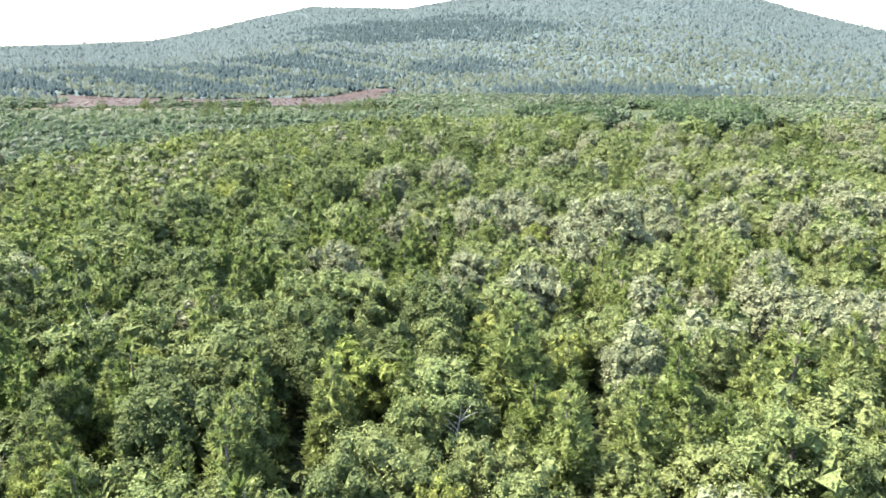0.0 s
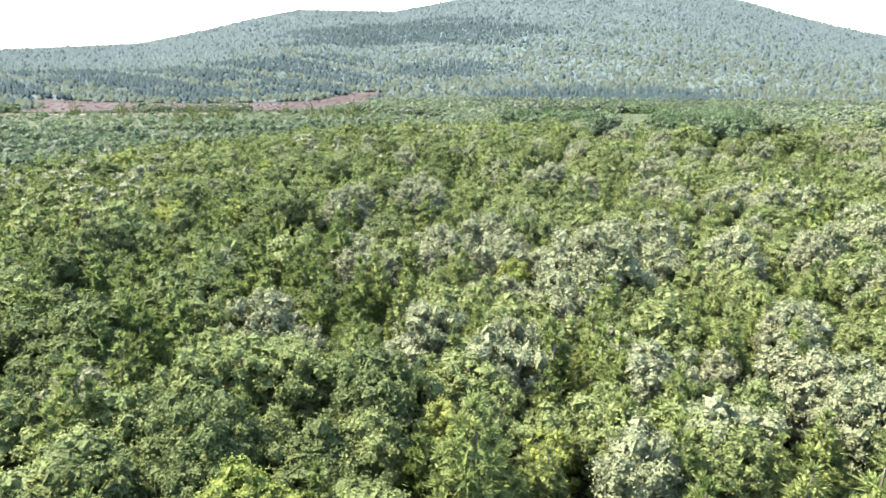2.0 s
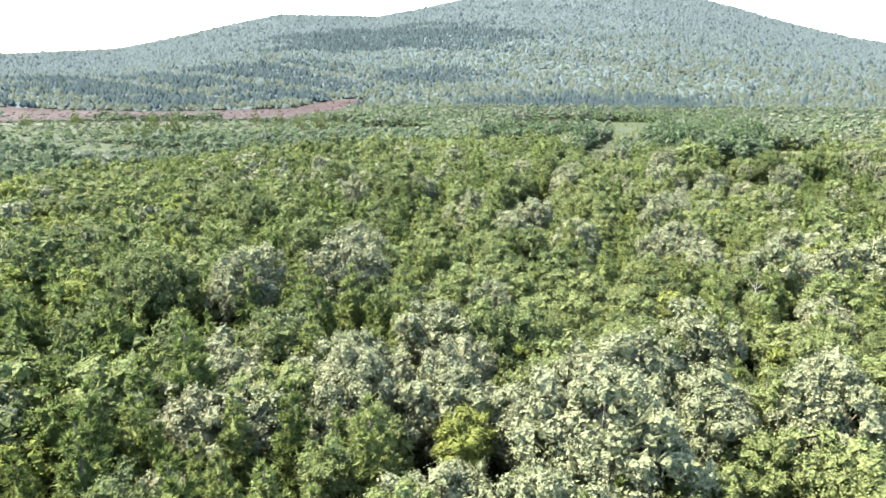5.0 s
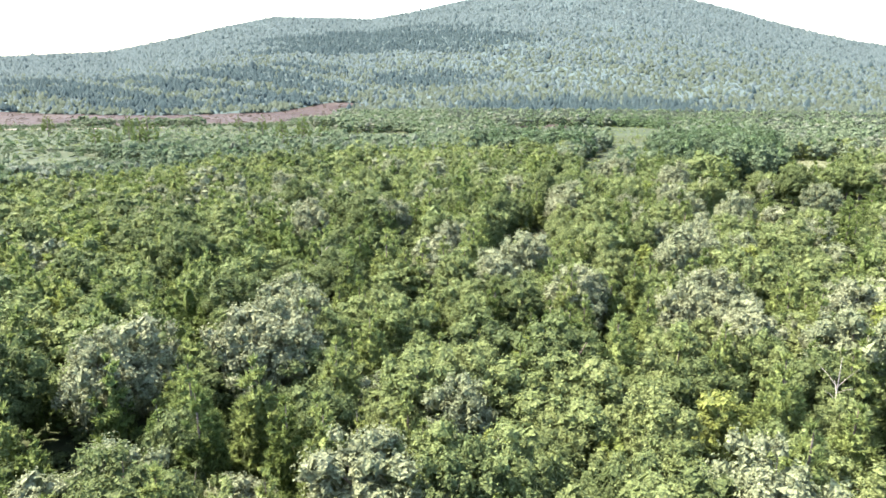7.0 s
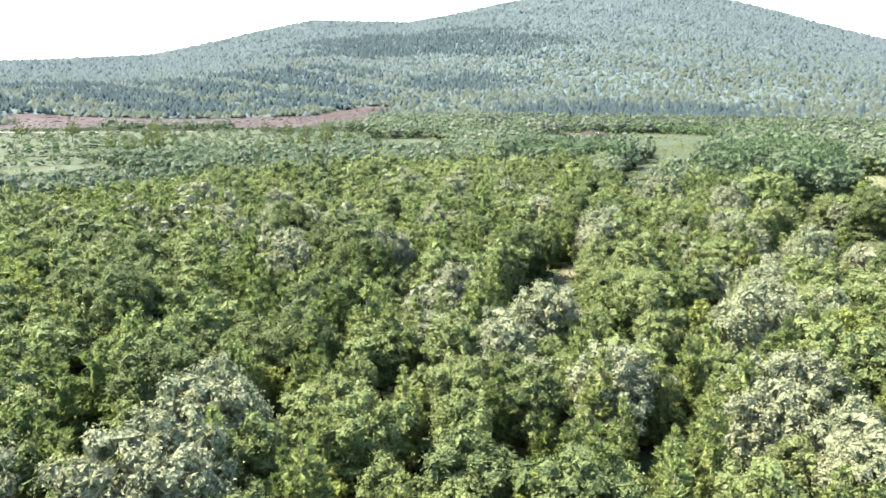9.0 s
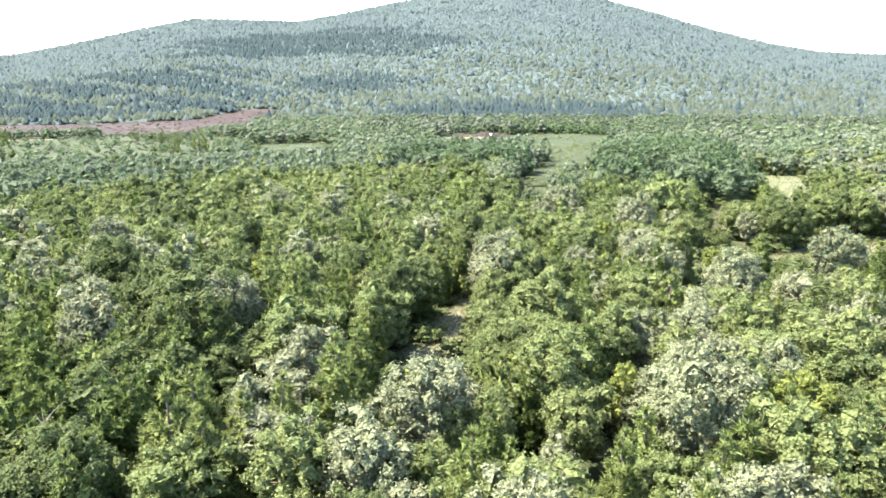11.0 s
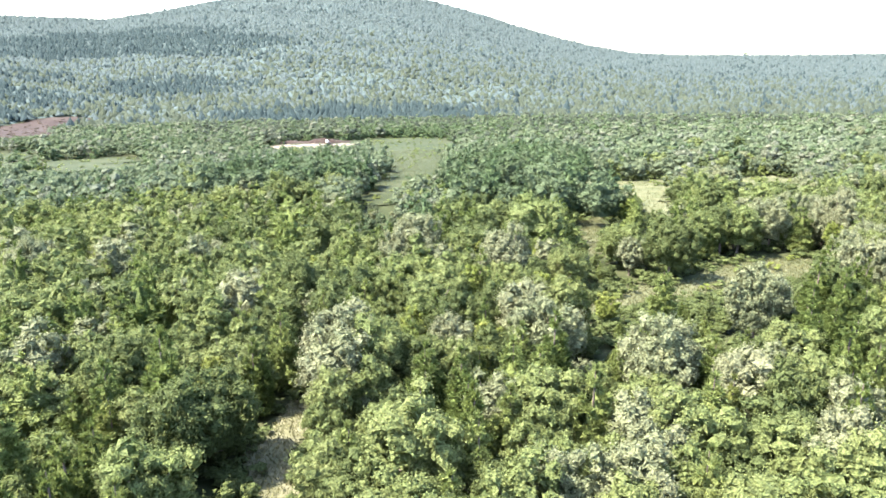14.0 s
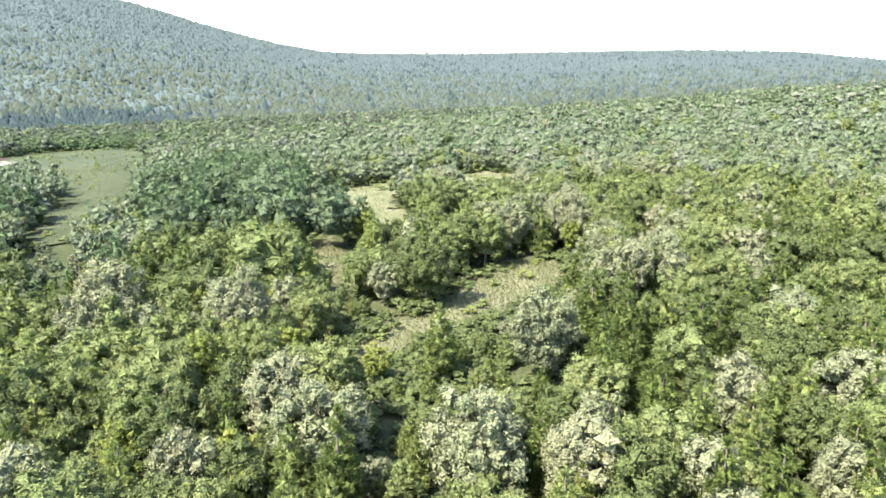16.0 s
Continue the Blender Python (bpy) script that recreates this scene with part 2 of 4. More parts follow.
# ---- helpers for meshes ----
def mesh_of(name, verts, faces, mats, slots=None, smooth=False):
    me = bpy.data.meshes.new(name)
    verts, faces = np.asarray(verts, np.float32), np.asarray(faces, np.int32)
    k = faces.shape[1]
    me.vertices.add(len(verts))
    me.vertices.foreach_set("co", verts.ravel())
    me.loops.add(faces.size)
    me.loops.foreach_set("vertex_index", faces.ravel())
    me.polygons.add(len(faces))
    me.polygons.foreach_set("loop_start", np.arange(0, faces.size, k, dtype=np.int32))
    for m in mats:
        me.materials.append(m)
    if slots is not None:
        me.polygons.foreach_set("material_index", np.asarray(slots, np.int32))
    if smooth:
        me.polygons.foreach_set("use_smooth", np.ones(len(faces), bool))
    me.update(calc_edges=True)
    return me


def part(name, me, parent, label=""):
    ob = new(name, me)
    ob.parent = parent
    return tagged(ob, label)


def unit(v):
    return v / (np.linalg.norm(v, axis=-1, keepdims=True) + 1e-9)


def leaves(rng, at, out, size, spread=0.7, long=1.5):
    """Small leaf sprays at the points, facing roughly along out. Returns verts and triangles."""
    n = len(at)
    nrm = unit(unit(out) + spread * rng.normal(size=(n, 3)))
    side = unit(np.cross(nrm, rng.normal(size=(n, 3))))
    tip = np.cross(nrm, side)
    s = (size * rng.uniform(0.65, 1.35, n))[:, None]
    k = rng.uniform(-0.3, 0.3, n)[:, None]
    a = at - tip * s * long * 0.5 + side * s * k
    b, c = at + tip * s * long * (0.5 - np.abs(k)) - side * s * 0.5, at + tip * s * long * (0.25 + k) + side * s * 0.55
    return np.stack([a, b, c], 1).reshape(-1, 3), np.arange(3 * n).reshape(-1, 3)


def blades(rng, at, way, length, width, fan):
    """Narrow upright sprays that fan out from the points along way."""
    n = len(at)
    w = unit(unit(way) + fan * rng.normal(size=(n, 3)))
    side = unit(np.cross(w, rng.normal(size=(n, 3))))
    s = (length * rng.uniform(0.7, 1.3, n))[:, None]
    low = at - w * s * 0.15
    return np.stack([low - side * width * s, low + side * width * s, at + w * s], 1).reshape(-1, 3), np.arange(3 * n).reshape(-1, 3)


def dome(rng, r, h, low, waist, sides=6):
    """A closed lumpy crown, for trees far off."""
    ang = np.arange(sides) * 2 * np.pi / sides + rng.uniform(0, 6)
    rings = []
    for z, w in ((low, 0.85), (0.68, waist)):
        q = r * w * rng.uniform(0.78, 1.15, sides)
        rings.append(np.stack([q * np.cos(ang), q * np.sin(ang), h * (z + rng.uniform(-0.06, 0.06, sides))], 1))
    v = np.concatenate(rings + [np.array([[rng.normal(0, r * 0.1), rng.normal(0, r * 0.1), h]])])
    f = []
    for i in range(1):
        for j in range(sides):
            k = (j + 1) % sides
            f += [(i * sides + j, i * sides + k, (i + 1) * sides + k), (i * sides + j, (i + 1) * sides + k, (i + 1) * sides + j)]
    f += [(sides + j, sides + (j + 1) % sides, 2 * sides) for j in range(sides)]
    return v, np.array(f)


def join(pieces):
    vs, fs, k = [], [], 0
    for v, f in pieces:
        vs.append(v)
        fs.append(f + k)
        k += len(v)
    return np.concatenate(vs), np.concatenate(fs)


def tube(points, radii, sides=6):
    """A tapered limb along the points, as quads."""
    pts = np.asarray(points, float)
    rings = []
    for i, p in enumerate(pts):
        d = unit(pts[min(i + 1, len(pts) - 1)] - pts[max(i - 1, 0)])
        u = unit(np.cross(d, (0.31, 0.95, 0.02)))
        v = np.cross(d, u)
        ang = np.arange(sides) * 2 * np.pi / sides
        rings.append(p + radii[i] * (np.cos(ang)[:, None] * u + np.sin(ang)[:, None] * v))
    f = []
    for i in range(len(pts) - 1):
        for j in range(sides):
            k = (j + 1) % sides
            f.append((i * sides + j, i * sides + k, (i + 1) * sides + k, (i + 1) * sides + j))
    return np.concatenate(rings), np.array(f)


# ---- tree shapes, about one unit of crown radius is r metres, h the height ----
def ball(level):
    """A unit ball of triangles: its corners, face by face."""
    bm = bmesh.new()
    bmesh.ops.create_icosphere(bm, subdivisions=level, radius=1.0)
    tri = np.array([[v.co[:] for v in f.verts] for f in bm.faces])
    bm.free()
    return tri


BALLS = {1: ball(1)}


def masses(rng, cen, rad, axis, level, flat=1.0, tear=0.15, cull=-0.25, grow=1.25):
    """Leaf masses: round each centre a ragged ball of leaf sprays, open on the side that faces the trunk."""
    tri = BALLS[level]
    q = unit(rng.normal(size=(len(cen), 4)))
    w, x, y, z = q.T
    turn = np.stack([1 - 2 * (y * y + z * z), 2 * (x * y - w * z), 2 * (x * z + w * y), 2 * (x * y + w * z), 1 - 2 * (x * x + z * z),
                     2 * (y * z - w * x), 2 * (x * z - w * y), 2 * (y * z + w * x), 1 - 2 * (x * x + y * y)], -1).reshape(-1, 3, 3)
    t = np.einsum("kij,fvj->kfvi", turn, tri)
    mid = t.mean(2, keepdims=True)
    keep = (unit(mid[:, :, 0]) * unit(axis)[:, None]).sum(-1) > cull
    n = t.shape[:2]
    t = mid + (t - mid) * (grow * rng.uniform(0.75, 1.3, (*n, 1, 1)))
    t = t * np.clip(1 + tear * rng.normal(size=(*n, 3, 1)), 0.6, 1.5) * rng.uniform(0.88, 1.12, (*n, 1, 1))
    t = t * rad[:, None, None, None] * np.array([1, 1, flat]) + cen[:, None, None]
    v = t[keep].reshape(-1, 3)
    return v, np.arange(len(v)).reshape(-1, 3)


def broadleaf(rng, r, h, clumps, small, big, level, per, size, loose=0.65):
    """A rounded, lumpy crown of leaf masses with loose sprays standing out of them."""
    c0, rz = h * 0.53, h * 0.47
    i = np.arange(clumps) + 0.5
    up = 1 - 1.62 * i / clumps
    ang = i * 2.39996 + rng.uniform(0, 6)
    d = np.stack([np.sqrt(1 - up * up) * np.cos(ang), np.sqrt(1 - up * up) * np.sin(ang), up], 1)
    d = unit(d + rng.normal(0, 0.75 / math.sqrt(clumps), d.shape))
    side = np.arctan2(d[:, 1], d[:, 0])
    lump = rng.uniform(0.58, 1.04, clumps) * (1 + 0.16 * np.sin(2 * side + rng.uniform(0, 6)) + 0.15 * np.sin(3 * side + 2 * d[:, 2] + rng.uniform(0, 6)))
    cen = d * lump[:, None] * np.array([r * 0.86, r * 0.86, rz * 0.86])
    cen[:, :2] *= 1 + 0.35 * np.minimum(d[:, 2:3], 0)
    cen += (0, 0, c0)
    rad = r * rng.uniform(small, big, clumps)
    axis = d + (0, 0, 0.35)
    crown = masses(rng, cen, rad * 0.74, axis, level, 1.0, 0.2 if per > 20 else 0.11)
    if per:
        out = unit(rng.normal(size=(clumps, per, 3)) + 1.1 * axis[:, None])
        at = cen[:, None] + out * (rad[:, None] * rng.uniform(0.55, 1.38, (clumps, per)))[..., None]
        crown = join([crown, leaves(rng, at.reshape(-1, 3), out.reshape(-1, 3), size, loose, 1.25)])
    crown[0][:, 2] = np.maximum(crown[0][:, 2], h * 0.1)
    return crown, cen


def trunk_of(rng, r, h, cen, limbs=5):
    bend = rng.normal(0, 0.12, 2)
    base = np.array([(0, 0, -0.3), (bend[0], bend[1], h * 0.28), (bend[0] * 2, bend[1] * 2, h * 0.55), (bend[0] * 2.5, bend[1] * 2.5, h * 0.8)])
    r0 = 0.022 * h
    out = [tube(base, [r0 * 1.25, r0 * 0.85, r0 * 0.55, r0 * 0.2])]
    for i in rng.choice(len(cen), min(limbs, len(cen)), replace=False):
        s = base[1] + (base[2] - base[1]) * rng.uniform(0, 1)
        mid = (s + cen[i]) / 2 + (0, 0, -0.15)
        out.append(tube([s, mid, cen[i]], [r0 * 0.5, r0 * 0.35, r0 * 0.12], 4))
    return join(out)


def conifer(rng, r, h, clumps, level, per, size, low=0.12, power=0.7, mass=(0.16, 0.27), droop=0.0, fan=0.5):
    """A ragged cone of needle masses on whorled branches, with tufts that point out and up."""
    i = (np.arange(clumps) + 0.5) / clumps
    t = 1 - np.sqrt(1 - i)
    t = np.clip(0.6 * np.round(t * 8) / 8 + 0.4 * t + rng.normal(0, 0.02, clumps), 0, 0.99)
    ang = np.arange(clumps) * 2.39996 + rng.uniform(-0.3, 0.3, clumps)
    rad = r * (1 - t) ** power * np.clip(0.7 + 2.5 * t, 0, 1) * rng.uniform(0.55, 0.95, clumps)
    rad *= 1 + 0.16 * np.sin(2 * ang + 5 * t)
    cen = np.stack([rad * np.cos(ang), rad * np.sin(ang), h * (low + (0.94 - low) * t) - droop * rad], 1)
    big = r * rng.uniform(*mass, clumps) * (1.1 - 0.45 * t)
    way = np.stack([np.cos(ang), np.sin(ang), 0.7 + 0.9 * t], 1)
    crown = masses(rng, cen, big, way, level, 0.75, 0.2, -0.3, 1.2)
    out = unit(np.repeat(way, per, 0) + 0.6 * rng.normal(size=(clumps * per, 3)) + (0, 0, 0.35))
    at = np.repeat(cen, per, 0) + out * (np.repeat(big, per) * rng.uniform(0.35, 1.0, clumps * per))[:, None]
    spire = blades(rng, np.tile((0.0, 0.0, h * 0.93), (per, 1)), np.tile((0.0, 0.0, 1.0), (per, 1)), h * 0.07, 0.14, 0.35)
    return join([crown, spire, blades(rng, at, out, size, 0.11, fan)]), cen


def pine_trunk(rng, h, cen, limbs=8):
    r0 = 0.016 * h
    lean = rng.normal(0, 0.10, 2)
    out = [tube([(0, 0, -0.3), (lean[0], lean[1], h * 0.5), (lean[0], lean[1], h * 0.95)], [r0 * 1.3, r0 * 0.8, r0 * 0.15])]
    for i in rng.choice(len(cen), min(limbs, len(cen)), replace=False):
        c = cen[i]
        out.append(tube([(lean[0], lean[1], c[2] - 0.35), (c[0] * 0.5, c[1] * 0.5, c[2] - 0.2), c], [r0 * 0.35, r0 * 0.25, r0 * 0.08], 4))
    return join(out)


# each kind: its plain name, label, category, group, needles or leaves, natural radius and height
KINDS = {
    "oak": ("oak_tree", "rounded green oak with dense lumpy summer crown", "tree", "green oaks in the wood", 2.55, 7.6),
    "pale": ("pale_oak_tree", "broad oak with pale silvery green sunlit leaves", "tree", "pale oaks in the wood", 2.8, 8.0),
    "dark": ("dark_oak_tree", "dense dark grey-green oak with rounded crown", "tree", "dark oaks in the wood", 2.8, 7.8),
    "pine": ("pine_tree", "young pine with bright yellow-green needle tufts", "tree", "young pines in the wood", 2.1, 8.2),
    "darkpine": ("dark_pine_tree", "slender dark green pine among other trees", "tree", "dark pines in the wood", 2.15, 8.8),
    "yellow": ("sweetgum_tree", "small yellow-green broadleaf tree between taller crowns", "tree", "yellow-green young trees", 1.6, 6.2),
    "cedar": ("cedar_tree", "narrow dark olive cedar with dense pointed crown", "tree", "cedars in the wood", 1.3, 6.6),
}


for k, like in (("voak", "oak"), ("vdark", "dark"), ("vpine", "darkpine"), ("vpale", "pale")):
    KINDS[k] = KINDS[like]


def shape(kind, seed, detail, large=False):
    """Crown and trunk of one tree. detail 0 is the nearest."""
    rng = np.random.default_rng(seed)
    r, h = KINDS[kind][4], KINDS[kind][5]
    if kind in ("bush", "brush"):
        return broadleaf(rng, r, h, 7, 0.35, 0.55, 1, 6, 0.2, 0.5)[0], None
    pointed = kind in ("pine", "darkpine", "shadepine", "vpine", "cedar")
    if detail == 5:
        n = 5
        ang = np.arange(n) * 2 * np.pi / n + rng.uniform(0, 6)
        q = r * rng.uniform(0.75, 1.2, n)
        ring = np.stack([q * np.cos(ang), q * np.sin(ang), h * rng.uniform(0.18, 0.40, n)], 1)
        top = [[rng.normal(0, r * 0.3), rng.normal(0, r * 0.3), h * (1.05 if pointed else rng.uniform(0.82, 0.98))]]
        return (np.concatenate([ring, top]), np.array([(j, (j + 1) % n, n) for j in range(n)])), None
    if detail == 4:
        v, f = dome(rng, r, h, 0.25, 0.45 if pointed else 0.72, 5)
        return (v + rng.normal(0, 0.16 * r, v.shape) * (1, 1, 0.7), f), None
    if kind == "cedar":
        crown, cen = conifer(rng, r, h, (70, 26, 12, 7)[detail], 1, (36, 16, 7, 4)[detail], (0.26, 0.45, 0.7, 1.0)[detail], 0.06, 0.6, ((0.2, 0.34), (0.34, 0.5), (0.5, 0.7), (0.6, 0.8))[detail])
        trunk = pine_trunk(rng, h, cen, 4)
        core = dome(rng, r * 0.6, h * 0.8, 0.1, 0.5, 5)
    elif pointed:
        crown, cen = conifer(rng, r, h, (74, 32, 15, 7)[detail], 1, (54, 24, 12, 7)[detail], (0.46, 0.6, 0.8, 1.05)[detail], 0.08, 0.8, ((0.13, 0.22), (0.19, 0.30), (0.30, 0.42), (0.42, 0.6))[detail])
        trunk = pine_trunk(rng, h, cen)
        core = dome(rng, r * 0.42, h * 0.8, 0.2, 0.6, 5)
    else:
        clumps, small, big, level, per, size = ((76, 0.16, 0.28, 1, 56, 0.125), (30, 0.22, 0.37, 1, 28, 0.195), (15, 0.28, 0.45, 1, 14, 0.30), (7, 0.38, 0.56, 1, 7, 0.42))[detail]
        if large:
            r, h, clumps, small, big = r * 1.4, h * 1.1, 125, 0.12, 0.22
        crown, cen = broadleaf(rng, r, h, clumps, small, big, level, per, size * r / 2.6, 0.45)
        trunk = trunk_of(rng, r, h, cen)
        core = dome(rng, r * 0.55, h * 0.82, 0.3, 0.8, 6)
    if detail < 2:
        crown = join([core, crown])
    return crown, trunk


# ---- where the trees stand ----
# trees that stand out: x, y, crown radius
STANDING = {
    "cedar": [(62.9, 179.6, 2.1), (64.2, 181.5, 1.6), (65.7, 185.5, 1.5)],
    "dark": [(-14.8, 33.1, 3.4), (-11.1, 33.3, 2.3), (-30.5, 53.6, 2.6), (-29.7, 63.9, 2.2), (-33.3, 87.3, 3.6), (-17.0, 106.0, 4.0), (23.4, 110.4, 3.2), (-28.9, 126.4, 3.3),
        (20.3, 127.7, 2.4), (-23.8, 136.1, 2.7), (5.7, 157.3, 3.8), (4.6, 163.1, 5.0), (27.7, 171.4, 2.9), (-8.1, 182.4, 4.1), (51.6, 183.6, 2.2),
        (89.2, 198.0, 3.8), (3.8, 200.6, 3.4), (105.5, 206.0, 3.3), (100.8, 232.0, 4.8), (95.0, 246.0, 4.5), (101.3, 253.2, 5.4), (106.0, 262.0, 5.0)],
    "darkpine": [(-25.6, 38.5, 1.9), (-23.0, 50.3, 1.8), (-22.3, 73.2, 2.0), (-8.7, 73.4, 2.5), (-18.2, 74.8, 2.5), (-10.4, 78.1, 2.2), (-6.8, 84.3, 3.0), (-9.9, 127.5, 2.1),
        (0.0, 145.1, 2.0), (-5.6, 154.3, 2.8), (24.3, 175.7, 2.7), (21.9, 196.1, 3.2), (71.1, 224.6, 2.6), (66.4, 235.3, 2.7), (108.0, 240.0, 3.4), (91.6, 262.0, 4.2),
        (109.3, 270.7, 4.7), (99.0, 276.0, 4.6), (115.0, 279.0, 4.6), (107.6, 285.4, 5.0), (65.0, 290.0, 3.6), (118.0, 292.0, 4.4), (99.5, 292.3, 4.6), (62.1, 294.1, 4.0),
        (70.0, 301.0, 3.6), (63.0, 306.0, 4.0), (123.0, 303.0, 4.5), (130.0, 324.0, 4.8), (133.0, 359.9, 4.6)],
    "oak": [(-1.3, 34.4, 1.9), (18.4, 43.5, 2.0), (-11.9, 52.3, 2.8), (-5.7, 53.8, 2.8), (17.8, 56.8, 2.0), (20.3, 62.1, 3.1), (-15.1, 65.4, 2.4), (30.6, 67.6, 2.2),
        (7.5, 69.4, 2.3), (-12.1, 84.1, 3.0), (-19.6, 84.7, 2.5), (-36.4, 99.4, 3.7), (11.1, 118.9, 2.8), (46.3, 130.2, 3.6), (16.9, 134.3, 2.9), (35.2, 138.1, 2.3),
        (-5.8, 138.7, 2.8), (29.6, 139.1, 1.9), (60.3, 145.5, 3.3), (81.2, 147.8, 2.2), (15.8, 154.5, 3.7), (38.6, 158.6, 3.8), (1.2, 158.7, 2.0), (23.1, 161.5, 2.9),
        (83.2, 162.1, 2.8), (114.8, 175.7, 3.6), (107.0, 204.0, 3.4), (33.2, 213.6, 3.1), (78.3, 216.4, 5.0)],
    "oak_mid": [(79.9, 222.5, 3.5)],
    "pale": [(13.2, 42.5, 2.5), (28.2, 48.3, 2.6), (7.2, 54.8, 2.9), (8.7, 59.7, 2.1), (29.8, 60.3, 2.8), (2.7, 62.6, 2.6), (-10.1, 64.1, 2.7), (18.4, 74.5, 5.0),
        (32.8, 78.6, 3.7), (25.9, 78.8, 3.2), (43.4, 82.1, 3.4), (21.5, 83.2, 4.0), (4.2, 83.6, 3.4), (51.8, 85.8, 4.3), (29.2, 89.9, 3.4), (9.7, 94.0, 3.2),
        (15.1, 102.3, 2.3), (-8.6, 107.9, 3.9), (1.5, 110.6, 4.2), (39.8, 114.5, 3.0), (1.6, 118.7, 3.9), (36.9, 120.1, 2.8), (20.8, 133.7, 3.0), (43.0, 135.7, 4.2),
        (25.0, 140.4, 3.3), (13.4, 143.3, 2.0), (74.4, 147.3, 2.0), (63.2, 148.6, 3.0), (45.3, 152.7, 2.5)],
    "pale_mid": [(68.8, 153.1, 2.3), (52.3, 153.7, 2.3), (99.4, 159.0, 2.7), (67.7, 159.2, 1.8), (46.4, 163.5, 2.2), (61.7, 164.4, 3.7), (119.0, 171.0, 3.2), (37.4, 173.5, 3.2),
        (80.7, 173.8, 3.5), (56.5, 174.6, 3.1), (106.4, 176.0, 3.6), (48.6, 177.8, 2.2), (38.4, 177.9, 3.7), (100.4, 178.1, 3.4), (57.8, 180.9, 3.3), (59.0, 184.2, 1.6),
        (65.0, 200.4, 4.0), (114.5, 205.0, 3.2), (57.8, 205.3, 2.2), (54.2, 208.7, 3.4), (57.4, 214.4, 3.8), (7.9, 223.8, 3.6)],
    "pine": [(-20.3, 29.4, 1.4), (-12.9, 29.5, 1.4), (21.6, 30.0, 1.7), (6.6, 31.5, 2.3), (10.5, 32.3, 2.3), (7.4, 34.8, 1.9), (20.2, 35.5, 3.3), (4.8, 41.4, 3.2),
        (-17.2, 48.6, 2.8), (26.9, 54.9, 2.4), (24.9, 60.0, 2.0), (15.5, 63.8, 1.7), (3.4, 69.5, 1.7), (-1.6, 72.3, 1.8), (-20.9, 79.9, 2.5), (35.5, 101.2, 2.6),
        (2.2, 102.3, 2.6), (-2.1, 103.3, 2.4), (7.0, 105.8, 2.5), (33.5, 106.7, 1.8), (27.1, 108.7, 2.7), (8.9, 112.3, 2.3), (0.8, 129.5, 1.9), (35.4, 130.7, 1.9),
        (9.1, 138.5, 2.8), (9.8, 142.0, 2.3), (19.3, 143.9, 2.9), (37.1, 146.8, 2.0), (52.3, 148.6, 2.1), (94.7, 152.0, 2.3)],
    "pine_mid": [(81.8, 152.1, 2.0), (76.2, 153.4, 1.9), (75.5, 156.6, 1.9), (51.6, 158.9, 2.5), (49.2, 166.5, 2.4), (14.7, 167.1, 3.1), (90.8, 167.5, 2.2), (10.6, 179.4, 2.3),
        (48.7, 193.1, 1.8), (42.1, 229.6, 4.6)],
    "yellow": [(-5.4, 39.7, 2.5), (3.3, 48.8, 1.7), (-14.4, 77.2, 1.4), (11.1, 78.5, 2.0), (-2.1, 86.8, 1.6), (16.9, 92.2, 1.7), (16.6, 98.0, 1.5), (-32.6, 107.2, 2.4),
        (-24.6, 107.2, 2.4), (-34.8, 111.5, 2.4), (54.5, 116.3, 2.7), (51.3, 137.6, 2.2), (-28.5, 143.0, 2.6), (40.5, 143.0, 1.6), (24.3, 144.5, 1.7), (-29.6, 150.0, 2.5),
        (-64.9, 161.0, 3.0), (-64.1, 166.9, 4.0), (50.4, 173.6, 1.1), (47.1, 183.3, 1.7), (56.9, 193.7, 2.0)],
}
rng0 = np.random.default_rng(11)


def sown(x0, x1, y0, y1, cell, keep):
    """A jittered grid of points for which keep holds."""
    gx, gy = np.meshgrid(np.arange(x0, x1, cell), np.arange(y0, y1, cell))
    gx = gx.ravel() + rng0.uniform(-0.46, 0.46, gx.size) * cell
    gy = gy.ravel() + rng0.uniform(-0.46, 0.46, gy.size) * cell
    k = keep(gx, gy)
    return gx[k], gy[k]


def off_axis(x, y):
    """How far a place lies from the middle line of the near wood."""
    return np.minimum(capsule(x, y, 2, 24, 40, 165, 0, 0), capsule(x, y, 40, 165, 112, 184, 0, 0))


def fan(x, y, wide=0.0):
    """The part of the land that lies ahead of the flight."""
    def az(px, py):
        return np.degrees(np.arctan2(x - px, y - py))
    east = (az(0, -8) < 35 + wide) | (az(23, 108) < 51 + wide) | (az(28, 124) < 63 + wide) | (az(31, 134) < 81 + wide)
    return (az(0, -8) > -36 - wide) & east & (y > 12)


def patch_noise(x, y, s, o):
    return np.sin(x * s + o) * np.cos(y * s * 1.13 - o * 2) + 0.6 * np.sin((x + y) * s * 1.7 + o * 3)


GROVES = [(92, 252, 112, 290, 15, 18), (112, 290, 128, 312, 14, 10), (54, 294, 68, 302, 8, 8), (40, 300, 62, 330, 10, 10)]


DARK_ZONES = [(2, 140, 14, 168, 8, 9), (70, 150, 98, 172, 9, 12), (44, 168, 54, 182, 5, 5), (40, 243, 76, 226, 17, 15), (-34, 48, -22, 110, 14, 16), (-12, 76, -4, 70, 6, 6), (76, 156, 92, 170, 9, 8), (100, 150, 125, 165, 10, 14)]


